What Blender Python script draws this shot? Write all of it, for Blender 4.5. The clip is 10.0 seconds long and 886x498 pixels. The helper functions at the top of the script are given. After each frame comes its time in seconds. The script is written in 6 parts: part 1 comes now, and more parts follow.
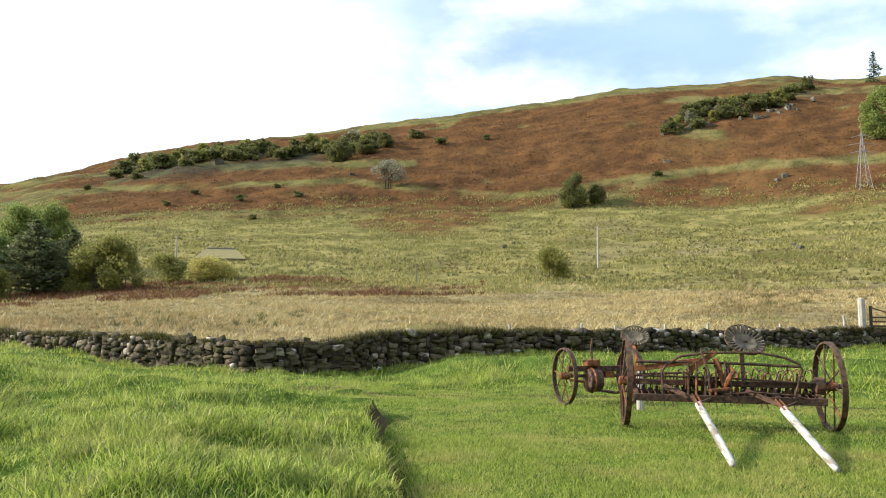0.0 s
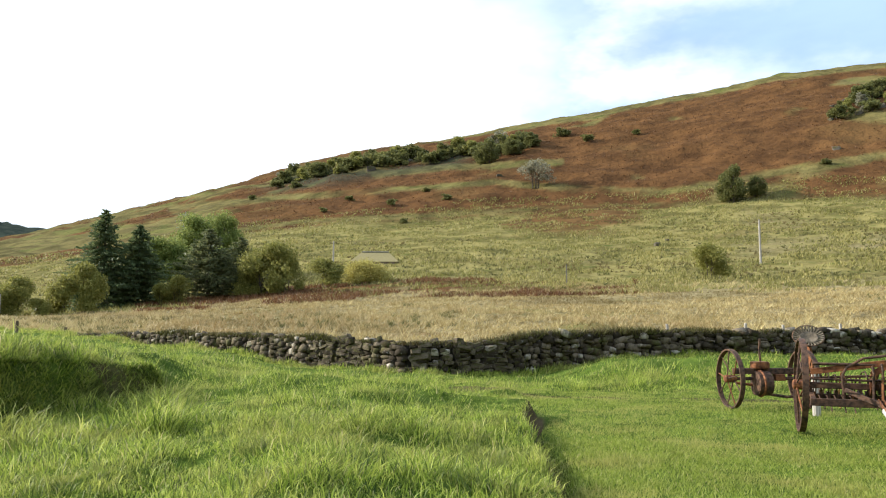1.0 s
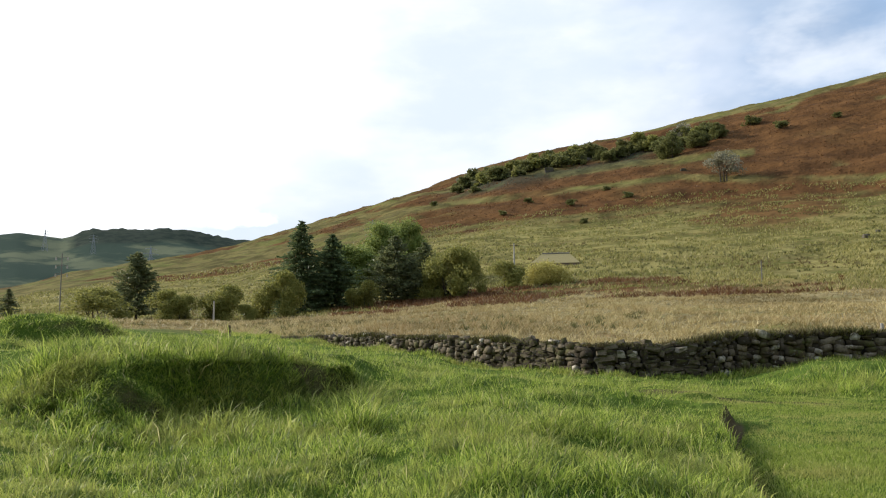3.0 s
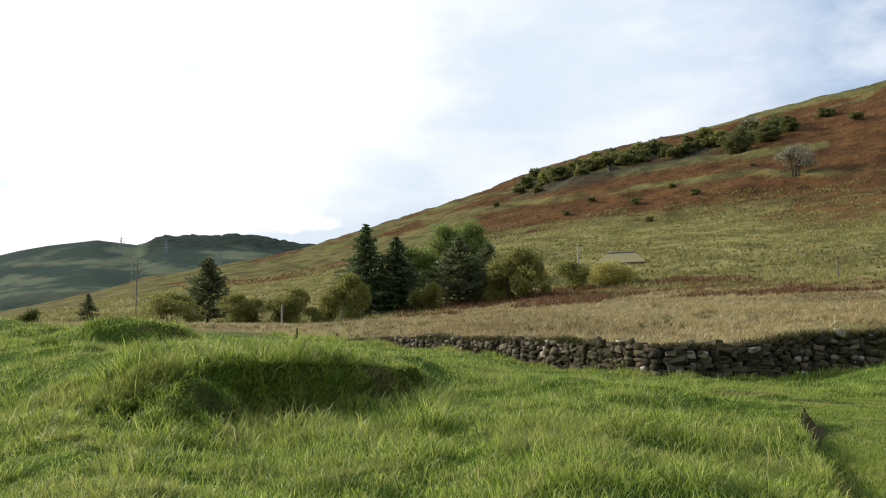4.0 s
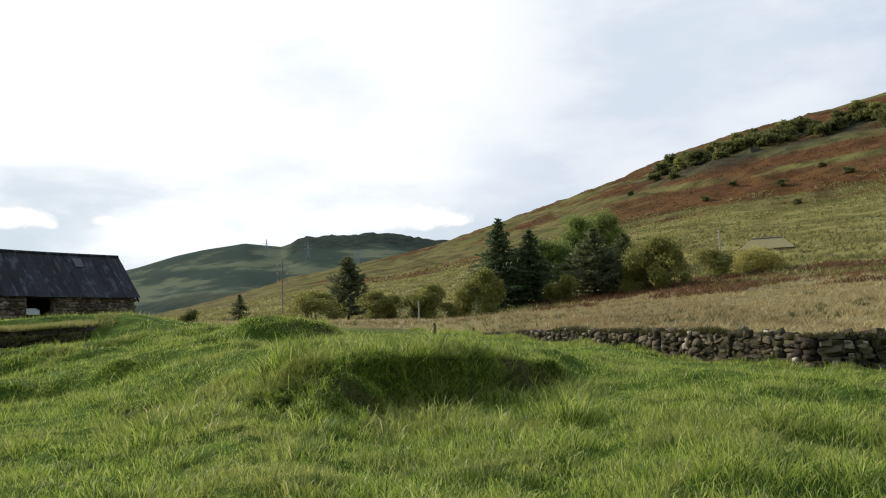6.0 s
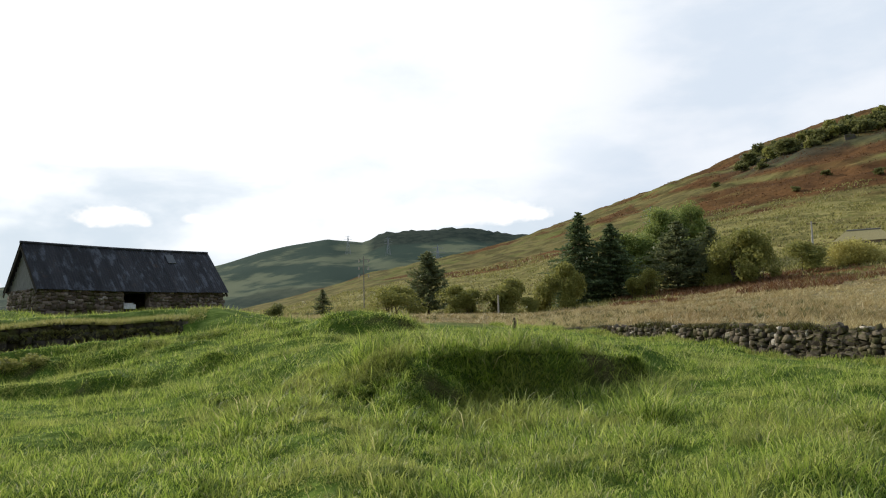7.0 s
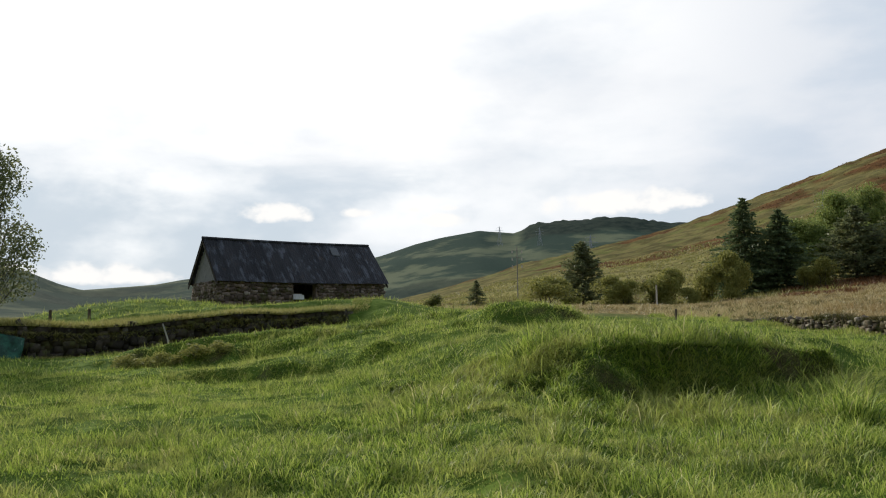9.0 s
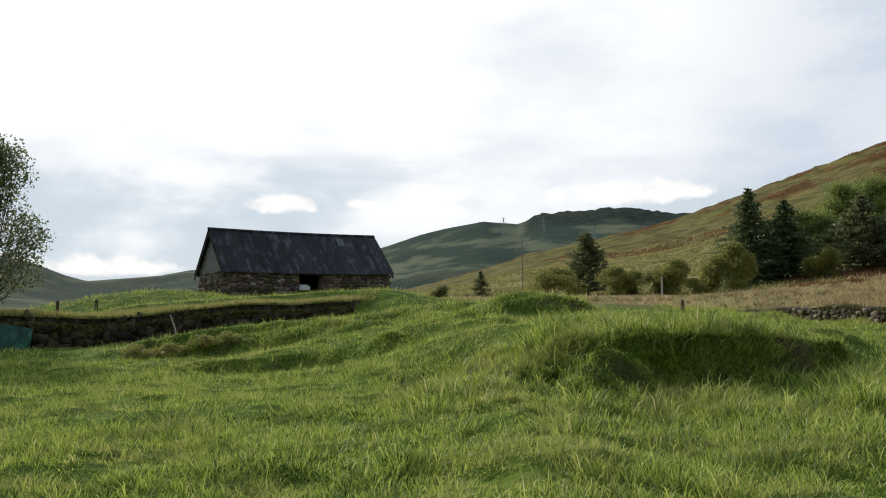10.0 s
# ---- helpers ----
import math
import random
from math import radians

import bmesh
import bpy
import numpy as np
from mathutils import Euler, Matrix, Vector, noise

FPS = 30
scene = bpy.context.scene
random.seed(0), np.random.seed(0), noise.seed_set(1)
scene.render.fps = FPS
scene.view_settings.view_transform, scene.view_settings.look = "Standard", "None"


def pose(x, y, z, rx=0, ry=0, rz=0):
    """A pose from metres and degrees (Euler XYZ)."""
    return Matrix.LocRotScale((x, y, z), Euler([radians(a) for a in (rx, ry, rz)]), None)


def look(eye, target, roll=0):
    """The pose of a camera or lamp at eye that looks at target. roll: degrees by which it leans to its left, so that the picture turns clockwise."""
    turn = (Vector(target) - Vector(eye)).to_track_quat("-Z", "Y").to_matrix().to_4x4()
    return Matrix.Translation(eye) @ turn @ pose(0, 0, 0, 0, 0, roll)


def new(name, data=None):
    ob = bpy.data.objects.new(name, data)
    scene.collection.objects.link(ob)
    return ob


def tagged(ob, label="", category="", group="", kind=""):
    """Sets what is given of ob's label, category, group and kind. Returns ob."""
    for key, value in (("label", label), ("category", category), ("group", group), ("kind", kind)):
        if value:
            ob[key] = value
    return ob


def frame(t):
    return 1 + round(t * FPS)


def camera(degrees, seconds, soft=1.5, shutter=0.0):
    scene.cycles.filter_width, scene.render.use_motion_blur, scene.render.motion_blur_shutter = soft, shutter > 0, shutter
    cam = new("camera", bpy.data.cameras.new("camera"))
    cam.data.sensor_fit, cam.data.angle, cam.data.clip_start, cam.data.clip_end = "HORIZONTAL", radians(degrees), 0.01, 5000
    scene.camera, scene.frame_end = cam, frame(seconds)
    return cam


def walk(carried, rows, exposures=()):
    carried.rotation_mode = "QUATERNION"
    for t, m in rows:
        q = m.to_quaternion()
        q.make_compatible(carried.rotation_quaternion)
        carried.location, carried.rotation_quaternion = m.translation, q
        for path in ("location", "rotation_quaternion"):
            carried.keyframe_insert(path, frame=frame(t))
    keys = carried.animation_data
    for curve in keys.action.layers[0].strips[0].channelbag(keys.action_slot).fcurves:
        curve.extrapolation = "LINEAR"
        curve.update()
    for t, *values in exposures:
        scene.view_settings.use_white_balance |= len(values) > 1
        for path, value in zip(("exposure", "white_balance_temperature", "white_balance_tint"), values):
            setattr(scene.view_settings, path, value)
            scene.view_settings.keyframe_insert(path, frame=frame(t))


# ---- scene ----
EYE = 1.5
cam = camera(58.65, 10.0, soft=1.1)
walk(cam, [
    (0.0, pose(0.020, 0.010, EYE, 96.03, -0.18, -0.09)),
    (0.5, pose(-0.008, 0.056, EYE, 96.12, -0.14, 3.74)),
    (1.0, pose(-0.056, 0.077, EYE, 96.05, -0.08, 10.74)),
    (1.5, pose(-0.063, 0.075, EYE, 96.07, 0.14, 15.92)),
    (2.0, pose(-0.073, 0.073, EYE, 96.22, -0.03, 19.34)),
    (2.5, pose(-0.081, 0.069, EYE, 96.20, 0.03, 21.63)),
    (4.0, pose(-0.131, 0.025, EYE, 96.33, 0.55, 28.50)),
    (4.5, pose(-0.137, -0.015, EYE, 96.35, 0.69, 30.68)),
    (5.0, pose(-0.141, -0.035, EYE, 96.30, 1.10, 33.09)),
    (5.5, pose(-0.122, -0.060, EYE, 96.19, 1.34, 35.57)),
    (7.0, pose(-0.059, -0.129, EYE, 95.80, 1.20, 44.02)),
    (7.5, pose(-0.062, -0.160, EYE, 95.71, 0.91, 46.86)),
    (8.0, pose(-0.099, -0.204, EYE, 95.59, 0.84, 49.66)),
    (8.5, pose(-0.168, -0.253, EYE, 95.43, 1.59, 52.33)),
    (9.0, pose(-0.243, -0.302, EYE, 95.33, 0.85, 55.01)),
    (9.5, pose(-0.308, -0.335, EYE, 94.97, 0.75, 56.15)),
    (10.0, pose(-0.365, -0.366, EYE, 94.67, 0.86, 55.30)),
], exposures=[(0.0, 0.45), (1.0, 0.44), (2.0, 0.35), (2.5, 0.1), (4.5, -0.24), (5.5, -0.38), (6.8, -0.28), (7.4, -0.34), (8.2, -0.48), (9.0, -0.48), (10.0, -0.45)])

# ---- light ----
SUN_AZ, SUN_EL = 89.0, 26.0
world = bpy.data.worlds.new("world")
scene.world = world
world.use_nodes = True
wn, wl = world.node_tree.nodes, world.node_tree.links
wn.clear()
w_out = wn.new("ShaderNodeOutputWorld")
w_bg = wn.new("ShaderNodeBackground")
sky = wn.new("ShaderNodeTexSky")
sky.sky_type = "NISHITA"
sky.sun_disc = False
sky.sun_elevation = radians(SUN_EL)
sky.sun_rotation = radians(-SUN_AZ)
sky.air_density, sky.dust_density, sky.ozone_density = 1.0, 0.8, 1.5
coord = wn.new("ShaderNodeTexCoord")


def wmath(op, a, b=None, clamp=False):
    n = wn.new("ShaderNodeMath")
    n.operation, n.use_clamp = op, clamp
    for i, v in enumerate((a, b)):
        if v is None:
            continue
        if isinstance(v, (int, float)):
            n.inputs[i].default_value = v
        else:
            wl.new(v, n.inputs[i])
    return n.outputs[0]


def wnoise(scale, stretch, detail, shift=0.0):
    mp = wn.new("ShaderNodeMapping")
    mp.inputs["Scale"].default_value = (1, 1, stretch)
    mp.inputs["Location"].default_value = (shift, shift * 0.7, 0)
    wl.new(coord.outputs["Generated"], mp.inputs["Vector"])
    n = wn.new("ShaderNodeTexNoise")
    n.inputs["Scale"].default_value = scale
    n.inputs["Detail"].default_value = detail
    n.inputs["Roughness"].default_value = 0.55
    wl.new(mp.outputs[0], n.inputs["Vector"])
    return n.outputs["Fac"]


def wramp(v, lo, hi, a=0.0, b=1.0):
    n = wn.new("ShaderNodeMapRange")
    n.interpolation_type = "SMOOTHSTEP"
    for i, q in enumerate((v, lo, hi, a, b)):
        if isinstance(q, (int, float)):
            n.inputs[i].default_value = q
        else:
            wl.new(q, n.inputs[i])
    return n.outputs[0]


def toward(az, el):
    d = wn.new("ShaderNodeVectorMath")
    d.operation = "DOT_PRODUCT"
    wl.new(coord.outputs["Generated"], d.inputs[0])
    d.inputs[1].default_value = (-math.sin(radians(az)) * math.cos(radians(el)), math.cos(radians(az)) * math.cos(radians(el)), math.sin(radians(el)))
    return d.outputs["Value"]


def wmix(f, a, b):
    n = wn.new("ShaderNodeMixRGB")
    for i, q in enumerate((f, a, b)):
        if isinstance(q, (int, float)):
            n.inputs[i].default_value = q
        elif isinstance(q, tuple):
            n.inputs[i].default_value = (*q, 1)
        else:
            wl.new(q, n.inputs[i])
    return n.outputs[0]


sep = wn.new("ShaderNodeSeparateXYZ")
wl.new(coord.outputs["Generated"], sep.inputs[0])
up = sep.outputs["Z"]
# thin haze over blue, a great bright bank of cloud round the sun's side, wisps, and small cumulus low down
haze = wmix(wramp(wnoise(3.0, 3.0, 5, 0.9), 0.3, 0.68, 0.68, 0.95), sky.outputs[0], wmix(wramp(up, 0.1, 0.3), (6.2, 7.4, 8.9), (4.4, 6.2, 9.0)))
haze = wmix(wramp(toward(72, 6), 0.62, 0.9, 0.0, 0.85), haze, (8.4, 9.5, 10.5))
low_gap = wmath("MULTIPLY", wramp(toward(64, 2), 0.76, 0.94), wramp(wmath("ADD", up, wmath("MULTIPLY", wmath("SUBTRACT", wnoise(4.0, 5.0, 5, 2.2), 0.5), 0.16)), 0.14, 0.23, 1, 0))
bank = wramp(wmath("ADD", toward(48, 26), wmath("MULTIPLY", wmath("SUBTRACT", wnoise(3.0, 2.0, 5, 0.3), 0.5), 0.38)), 0.64, 0.86)
bank = wmath("MULTIPLY", bank, wmath("SUBTRACT", 1.0, low_gap))
wisps = wmath("MULTIPLY", wramp(wnoise(3.2, 2.2, 6, 5.1), 0.4, 0.64), 0.85)
bearing = wmath("MULTIPLY", wmath("ARCTAN2", wmath("MULTIPLY", sep.outputs["X"], -1.0), sep.outputs["Y"]), 57.2958)
tilt = wmath("MULTIPLY", wmath("ARCSINE", up), 57.2958)
ragged = wmath("MULTIPLY", wmath("SUBTRACT", wnoise(26.0, 1.6, 7, 1.2), 0.5), 3.4)
lumps = wmath("MULTIPLY", wmath("SUBTRACT", wnoise(9.0, 1.4, 4, 6.2), 0.5), 1.6)
puff = 0.0
# small cumulus low down: bearing, height, half width, half height
for c_az, c_el, c_w, c_h in ((66.9, 7.75, 2.9, 0.95), (61.3, 7.9, 1.5, 0.5), (57.0, 8.15, 0.7, 0.3), (54.3, 8.3, 0.9, 0.35), (54.4, 7.3, 1.9, 0.65), (41.5, 8.15, 6.0, 1.15),
                             (79.5, 3.4, 6.5, 1.0), (88.0, 6.0, 4.0, 0.8)):
    du = wmath("MULTIPLY", wmath("SUBTRACT", bearing, c_az), 1 / c_w)
    dv = wmath("MULTIPLY", wmath("SUBTRACT", tilt, c_el), 1 / c_h)
    dv = wmath("ADD", dv, wmath("MULTIPLY", wmath("MINIMUM", dv, 0.0), 0.6))        # flatter below
    q = wmath("ADD", wmath("ADD", wmath("MULTIPLY", du, du), wmath("MULTIPLY", dv, dv)), wmath("ADD", ragged, lumps))
    puff = wmath("MAXIMUM", puff, wramp(q, 1.1, 0.1))
cover = wmath("MAXIMUM", bank, wisps)
white = wmix(wmath("MULTIPLY", wramp(wnoise(2.6, 2.4, 6, 3.3), 0.25, 0.6, 0.3, 1.0), wramp(toward(80, 24), 0.62, 0.93)), wmix(wramp(wnoise(4.0, 2.6, 7, 7.7), 0.35, 0.62), (8.3, 9.3, 10.6), (10.3, 10.8, 11.6)), (15.5, 15.4, 15.2))
wl.new(wmix(puff, wmix(cover, haze, white), (13.5, 13.3, 13.0)), w_bg.inputs[0])
w_bg.inputs[1].default_value = 0.105
wl.new(w_bg.outputs[0], w_out.inputs[0])

sun = new("sun", bpy.data.lights.new("sun", "SUN"))
sun.data.energy, sun.data.angle, sun.data.color = 4.8, radians(0.6), (1.0, 0.93, 0.82)
sd = Vector((-math.sin(radians(SUN_AZ)) * math.cos(radians(SUN_EL)), math.cos(radians(SUN_AZ)) * math.cos(radians(SUN_EL)), math.sin(radians(SUN_EL))))
sun.matrix_world = look(sd * 50, (0, 0, 0))


# ---- materials ----
class Mat:
    """Small builder for procedural node materials."""

    def __init__(self, name, rough=0.8, metal=0.0, spec=0.3):
        self.m = bpy.data.materials.new(name)
        self.m.use_nodes = True
        self.t = self.m.node_tree
        self.n, self.l = self.t.nodes, self.t.links
        self.b = self.n["Principled BSDF"]
        self.b.inputs["Roughness"].default_value = rough
        self.b.inputs["Metallic"].default_value = metal
        self.b.inputs["Specular IOR Level"].default_value = spec
        self.co = self.n.new("ShaderNodeTexCoord").outputs["Object"]
        self.geo = self.n.new("ShaderNodeNewGeometry")

    def put(self, v, socket):
        if isinstance(v, (int, float)):
            socket.default_value = v
        elif isinstance(v, tuple):
            socket.default_value = (*v, 1) if len(v) == 3 else v
        else:
            self.l.new(v, socket)

    def noise(self, scale, detail=4, stretch=(1, 1, 1), rough=0.6):
        mp = self.n.new("ShaderNodeMapping")
        mp.inputs["Scale"].default_value = stretch
        self.l.new(self.co, mp.inputs["Vector"])
        n = self.n.new("ShaderNodeTexNoise")
        n.inputs["Scale"].default_value, n.inputs["Detail"].default_value, n.inputs["Roughness"].default_value = scale, detail, rough
        self.l.new(mp.outputs[0], n.inputs["Vector"])
        return n.outputs["Fac"]

    def ramp(self, v, lo, hi, a=0.0, b=1.0):
        n = self.n.new("ShaderNodeMapRange")
        n.interpolation_type = "SMOOTHSTEP"
        for i, x in enumerate((v, lo, hi, a, b)):
            self.put(x, n.inputs[i])
        return n.outputs[0]

    def math(self, op, a, b, clamp=False):
        n = self.n.new("ShaderNodeMath")
        n.operation, n.use_clamp = op, clamp
        self.put(a, n.inputs[0]), self.put(b, n.inputs[1])
        return n.outputs[0]

    def mix(self, f, a, b):
        n = self.n.new("ShaderNodeMixRGB")
        self.put(f, n.inputs[0]), self.put(a, n.inputs[1]), self.put(b, n.inputs[2])
        return n.outputs[0]

    def attr(self, name):
        n = self.n.new("ShaderNodeAttribute")
        n.attribute_name = name
        return n.outputs["Fac"]

    def island(self):
        return self.geo.outputs["Random Per Island"]

    def rand(self):
        return self.n.new("ShaderNodeObjectInfo").outputs["Random"]

    def color(self, c):
        self.put(c, self.b.inputs["Base Color"])
        return self

    def rough(self, v):
        self.put(v, self.b.inputs["Roughness"])
        return self

    def bump(self, v, strength=0.4, dist=0.02):
        n = self.n.new("ShaderNodeBump")
        n.inputs["Strength"].default_value, n.inputs["Distance"].default_value = strength, dist
        self.put(v, n.inputs["Height"])
        self.l.new(n.outputs[0], self.b.inputs["Normal"])
        return self

    def leafy(self, c, share=0.4):
        """Lets light through thin leaves and blades."""
        tr = self.n.new("ShaderNodeBsdfTranslucent")
        g = self.n.new("ShaderNodeGamma")
        self.put(c, g.inputs[0])
        g.inputs[1].default_value = 0.8
        self.put(g.outputs[0], tr.inputs["Color"])
        ms = self.n.new("ShaderNodeMixShader")
        ms.inputs[0].default_value = share
        self.l.new(self.b.outputs[0], ms.inputs[1])
        self.l.new(tr.outputs[0], ms.inputs[2])
        self.l.new(ms.outputs[0], self.n["Material Output"].inputs[0])
        return self


def leaf_material(name, a, b, c, share=0.4, rough=0.6):
    m = Mat(name, rough=rough, spec=0.25)
    v = m.island()
    col = m.mix(m.ramp(v, 0.0, 0.6), a, b)
    col = m.mix(m.ramp(v, 0.6, 1.0), col, c)
    return m.color(col).leafy(col, share).m


def ground_material():
    m = Mat("ground", rough=1.0, spec=0.02)
    n1, n2, n3 = m.noise(0.012, 6), m.noise(0.09, 6), m.noise(0.9, 5)
    n4 = m.noise(7.0, 4)
    lush = m.mix(m.ramp(n3, 0.3, 0.7), (0.045, 0.08, 0.012), (0.1, 0.15, 0.025))
    lush = m.mix(m.ramp(n4, 0.45, 0.75, 0, 0.6), lush, (0.11, 0.15, 0.035))
    straw = m.mix(m.ramp(n3, 0.35, 0.7), (0.18, 0.145, 0.07), (0.33, 0.28, 0.15))
    straw = m.mix(m.ramp(n2, 0.5, 0.68, 0, 0.7), straw, (0.17, 0.17, 0.05))
    straw = m.mix(m.ramp(n2, 0.28, 0.42, 0.6, 0), straw, (0.15, 0.085, 0.035))
    tuss = m.mix(m.ramp(n2, 0.4, 0.6), (0.115, 0.105, 0.032), (0.26, 0.225, 0.08))
    tuss = m.mix(m.ramp(m.noise(0.035, 5, (0.5, 1.6, 1.6)), 0.5, 0.64, 0, 0.7), tuss, (0.13, 0.105, 0.04))
    tuss = m.mix(m.ramp(m.noise(0.3, 3, (1, 1, 1)), 0.55, 0.68, 0, 0.6), tuss, (0.075, 0.11, 0.018))
    tuss = m.mix(m.ramp(n3, 0.5, 0.7, 0, 0.5), tuss, (0.34, 0.3, 0.13))
    brack = m.mix(m.ramp(n2, 0.3, 0.7), (0.074, 0.038, 0.017), (0.15, 0.076, 0.03))
    brack = m.mix(m.ramp(m.noise(0.35, 5), 0.5, 0.72, 0, 0.6), brack, (0.05, 0.026, 0.012))
    brack = m.mix(m.ramp(n1, 0.52, 0.66, 0, 0.3), brack, (0.19, 0.12, 0.045))
    hillg = m.mix(m.ramp(n2, 0.35, 0.65), (0.08, 0.068, 0.028), (0.155, 0.13, 0.05))
    hillg = m.mix(m.ramp(m.noise(0.05, 4), 0.52, 0.64, 0, 0.55), hillg, (0.12, 0.15, 0.035))
    forest = m.mix(m.ramp(m.noise(0.05, 5), 0.4, 0.6), (0.022, 0.034, 0.026), (0.04, 0.052, 0.038))
    col = m.mix(m.attr("dry"), lush, straw)
    col = m.mix(m.attr("tussock"), col, tuss)
    col = m.mix(m.attr("bracken"), col, brack)
    col = m.mix(m.attr("hillgrass"), col, hillg)
    # the bluish cast of distance haze is put into the range's base colour
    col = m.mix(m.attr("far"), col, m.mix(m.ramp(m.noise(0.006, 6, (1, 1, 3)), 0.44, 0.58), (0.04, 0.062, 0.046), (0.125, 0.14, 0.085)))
    col = m.mix(m.attr("forest"), col, forest)
    col = m.mix(m.attr("bare"), col, m.mix(n4, (0.045, 0.033, 0.018), (0.13, 0.095, 0.055)))
    m.color(col)
    h = m.math("ADD", m.math("MULTIPLY", m.noise(0.35, 5), 3.0), n3)
    m.bump(h, 0.9, 0.35)
    return m.m


def stone_material(name, dark, mid, pale, lichen=0.5, own=True):
    m = Mat(name, rough=0.92, spec=0.2)
    v = m.rand() if own else m.island()
    col = m.mix(m.ramp(v, 0.25, 0.95), dark, mid)
    col = m.mix(m.ramp(v, 0.9, 1.0), col, pale)
    col = m.mix(m.ramp(m.noise(9, 5), 0.42, 0.68, 0, 0.7), col, dark)
    col = m.mix(m.ramp(m.noise(7, 6), 0.6, 0.68, 0, lichen), col, (0.5, 0.48, 0.42))
    col = m.mix(m.ramp(m.noise(1.6, 6), 0.47, 0.62, 0, 0.8), col, m.mix(m.ramp(m.noise(4, 3), 0.4, 0.6), (0.055, 0.042, 0.016), (0.075, 0.08, 0.02)))
    m.color(col).bump(m.noise(18, 6), 0.7, 0.03)
    return m.m


def rust_material(name, dark=(0.04, 0.026, 0.019), mid=(0.13, 0.072, 0.046), bright=(0.26, 0.14, 0.08), amount=0.5):
    m = Mat(name, rough=0.75, metal=0.25, spec=0.35)
    col = m.mix(m.ramp(m.noise(14, 6), 0.35, 0.62), dark, mid)
    col = m.mix(m.ramp(m.noise(6, 6), 0.5, 0.7, 0, amount), col, bright)
    m.color(col).rough(m.ramp(m.noise(20, 4), 0.3, 0.7, 0.6, 0.92)).bump(m.noise(60, 5), 0.5, 0.004)
    return m.m


def wood_material(name, a, b, stretch=(1, 1, 0.08), scale=30, rough=0.85):
    m = Mat(name, rough=rough, spec=0.2)
    col = m.mix(m.ramp(m.noise(scale, 5, stretch), 0.35, 0.65), a, b)
    col = m.mix(m.ramp(m.noise(4, 5), 0.55, 0.75, 0, 0.6), col, tuple(x * 0.55 for x in a))
    m.color(col).bump(m.noise(scale * 2, 4, stretch), 0.5, 0.006)
    return m.m


M_GROUND = ground_material()
M_STONE = stone_material("dry_stone", (0.04, 0.031, 0.02), (0.2, 0.162, 0.11), (0.52, 0.47, 0.38))
M_STONES = stone_material("dry_stone_rest", (0.04, 0.031, 0.02), (0.2, 0.162, 0.11), (0.52, 0.47, 0.38), own=False)
# darker copy of the dry stone: the bank face's shade is put into its colour
M_BANKSHADE = stone_material("shaded_bank_stone", (0.03, 0.025, 0.018), (0.085, 0.07, 0.052), (0.16, 0.145, 0.12), 0.15, own=False)
M_BARNSTONE = stone_material("barn_stone", (0.09, 0.066, 0.05), (0.24, 0.18, 0.14), (0.4, 0.34, 0.28), 0.35, own=False)
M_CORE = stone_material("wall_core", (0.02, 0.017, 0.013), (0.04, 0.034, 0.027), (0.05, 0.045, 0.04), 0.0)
M_RUST = rust_material("rusted_iron")
M_RUSTO = rust_material("orange_rust", (0.1, 0.04, 0.02), (0.26, 0.1, 0.04), (0.42, 0.18, 0.07), 0.7)
M_SEAT = rust_material("worn_seat_iron", (0.1, 0.08, 0.055), (0.2, 0.16, 0.11), (0.32, 0.27, 0.2), 0.5)
M_DULLPOLE = wood_material("dull_pole", (0.14, 0.13, 0.11), (0.24, 0.23, 0.2))
M_DARKPOST = wood_material("dark_fence_post", (0.06, 0.045, 0.03), (0.13, 0.1, 0.07))


def flaking_material():
    m = Mat("flaking_white_paint", rough=0.8, spec=0.2)
    col = m.mix(m.ramp(m.noise(3, 5, (1, 0.3, 1)), 0.35, 0.65), (0.34, 0.32, 0.28), (0.56, 0.545, 0.5))
    col = m.mix(m.ramp(m.noise(16, 6, (1, 0.12, 1)), 0.5, 0.6, 0, 0.85), col, (0.19, 0.155, 0.115))
    col = m.mix(m.ramp(m.noise(40, 5, (1, 0.15, 1)), 0.58, 0.66, 0, 0.6), col, (0.13, 0.1, 0.07))
    return m.color(col).bump(m.noise(30, 5, (1, 0.1, 1)), 0.6, 0.008).m


M_SHAFT = flaking_material()
M_BARK = wood_material("bark", (0.05, 0.04, 0.03), (0.12, 0.1, 0.075), (1, 1, 0.3), 12)
M_BOARD = wood_material("grey_boards", (0.16, 0.155, 0.145), (0.26, 0.25, 0.235))


# ---- the lie of the land ----
def sm(a, b, v):
    """Smooth step from 0 at a to 1 at b."""
    k = np.clip((v - a) / (b - a), 0, 1)
    return k * k * (3 - 2 * k)


def lattice(ix, iy, seed):
    h = np.sin(ix * 127.1 + iy * 311.7 + seed * 74.7) * 43758.5453
    return h - np.floor(h)


def vnoise(x, y, seed=0):
    ix, iy = np.floor(x), np.floor(y)
    fx, fy = x - ix, y - iy
    fx, fy = fx * fx * (3 - 2 * fx), fy * fy * (3 - 2 * fy)
    a, b = lattice(ix, iy, seed), lattice(ix + 1, iy, seed)
    c, d = lattice(ix, iy + 1, seed), lattice(ix + 1, iy + 1, seed)
    return (a + (b - a) * fx) * (1 - fy) + (c + (d - c) * fx) * fy


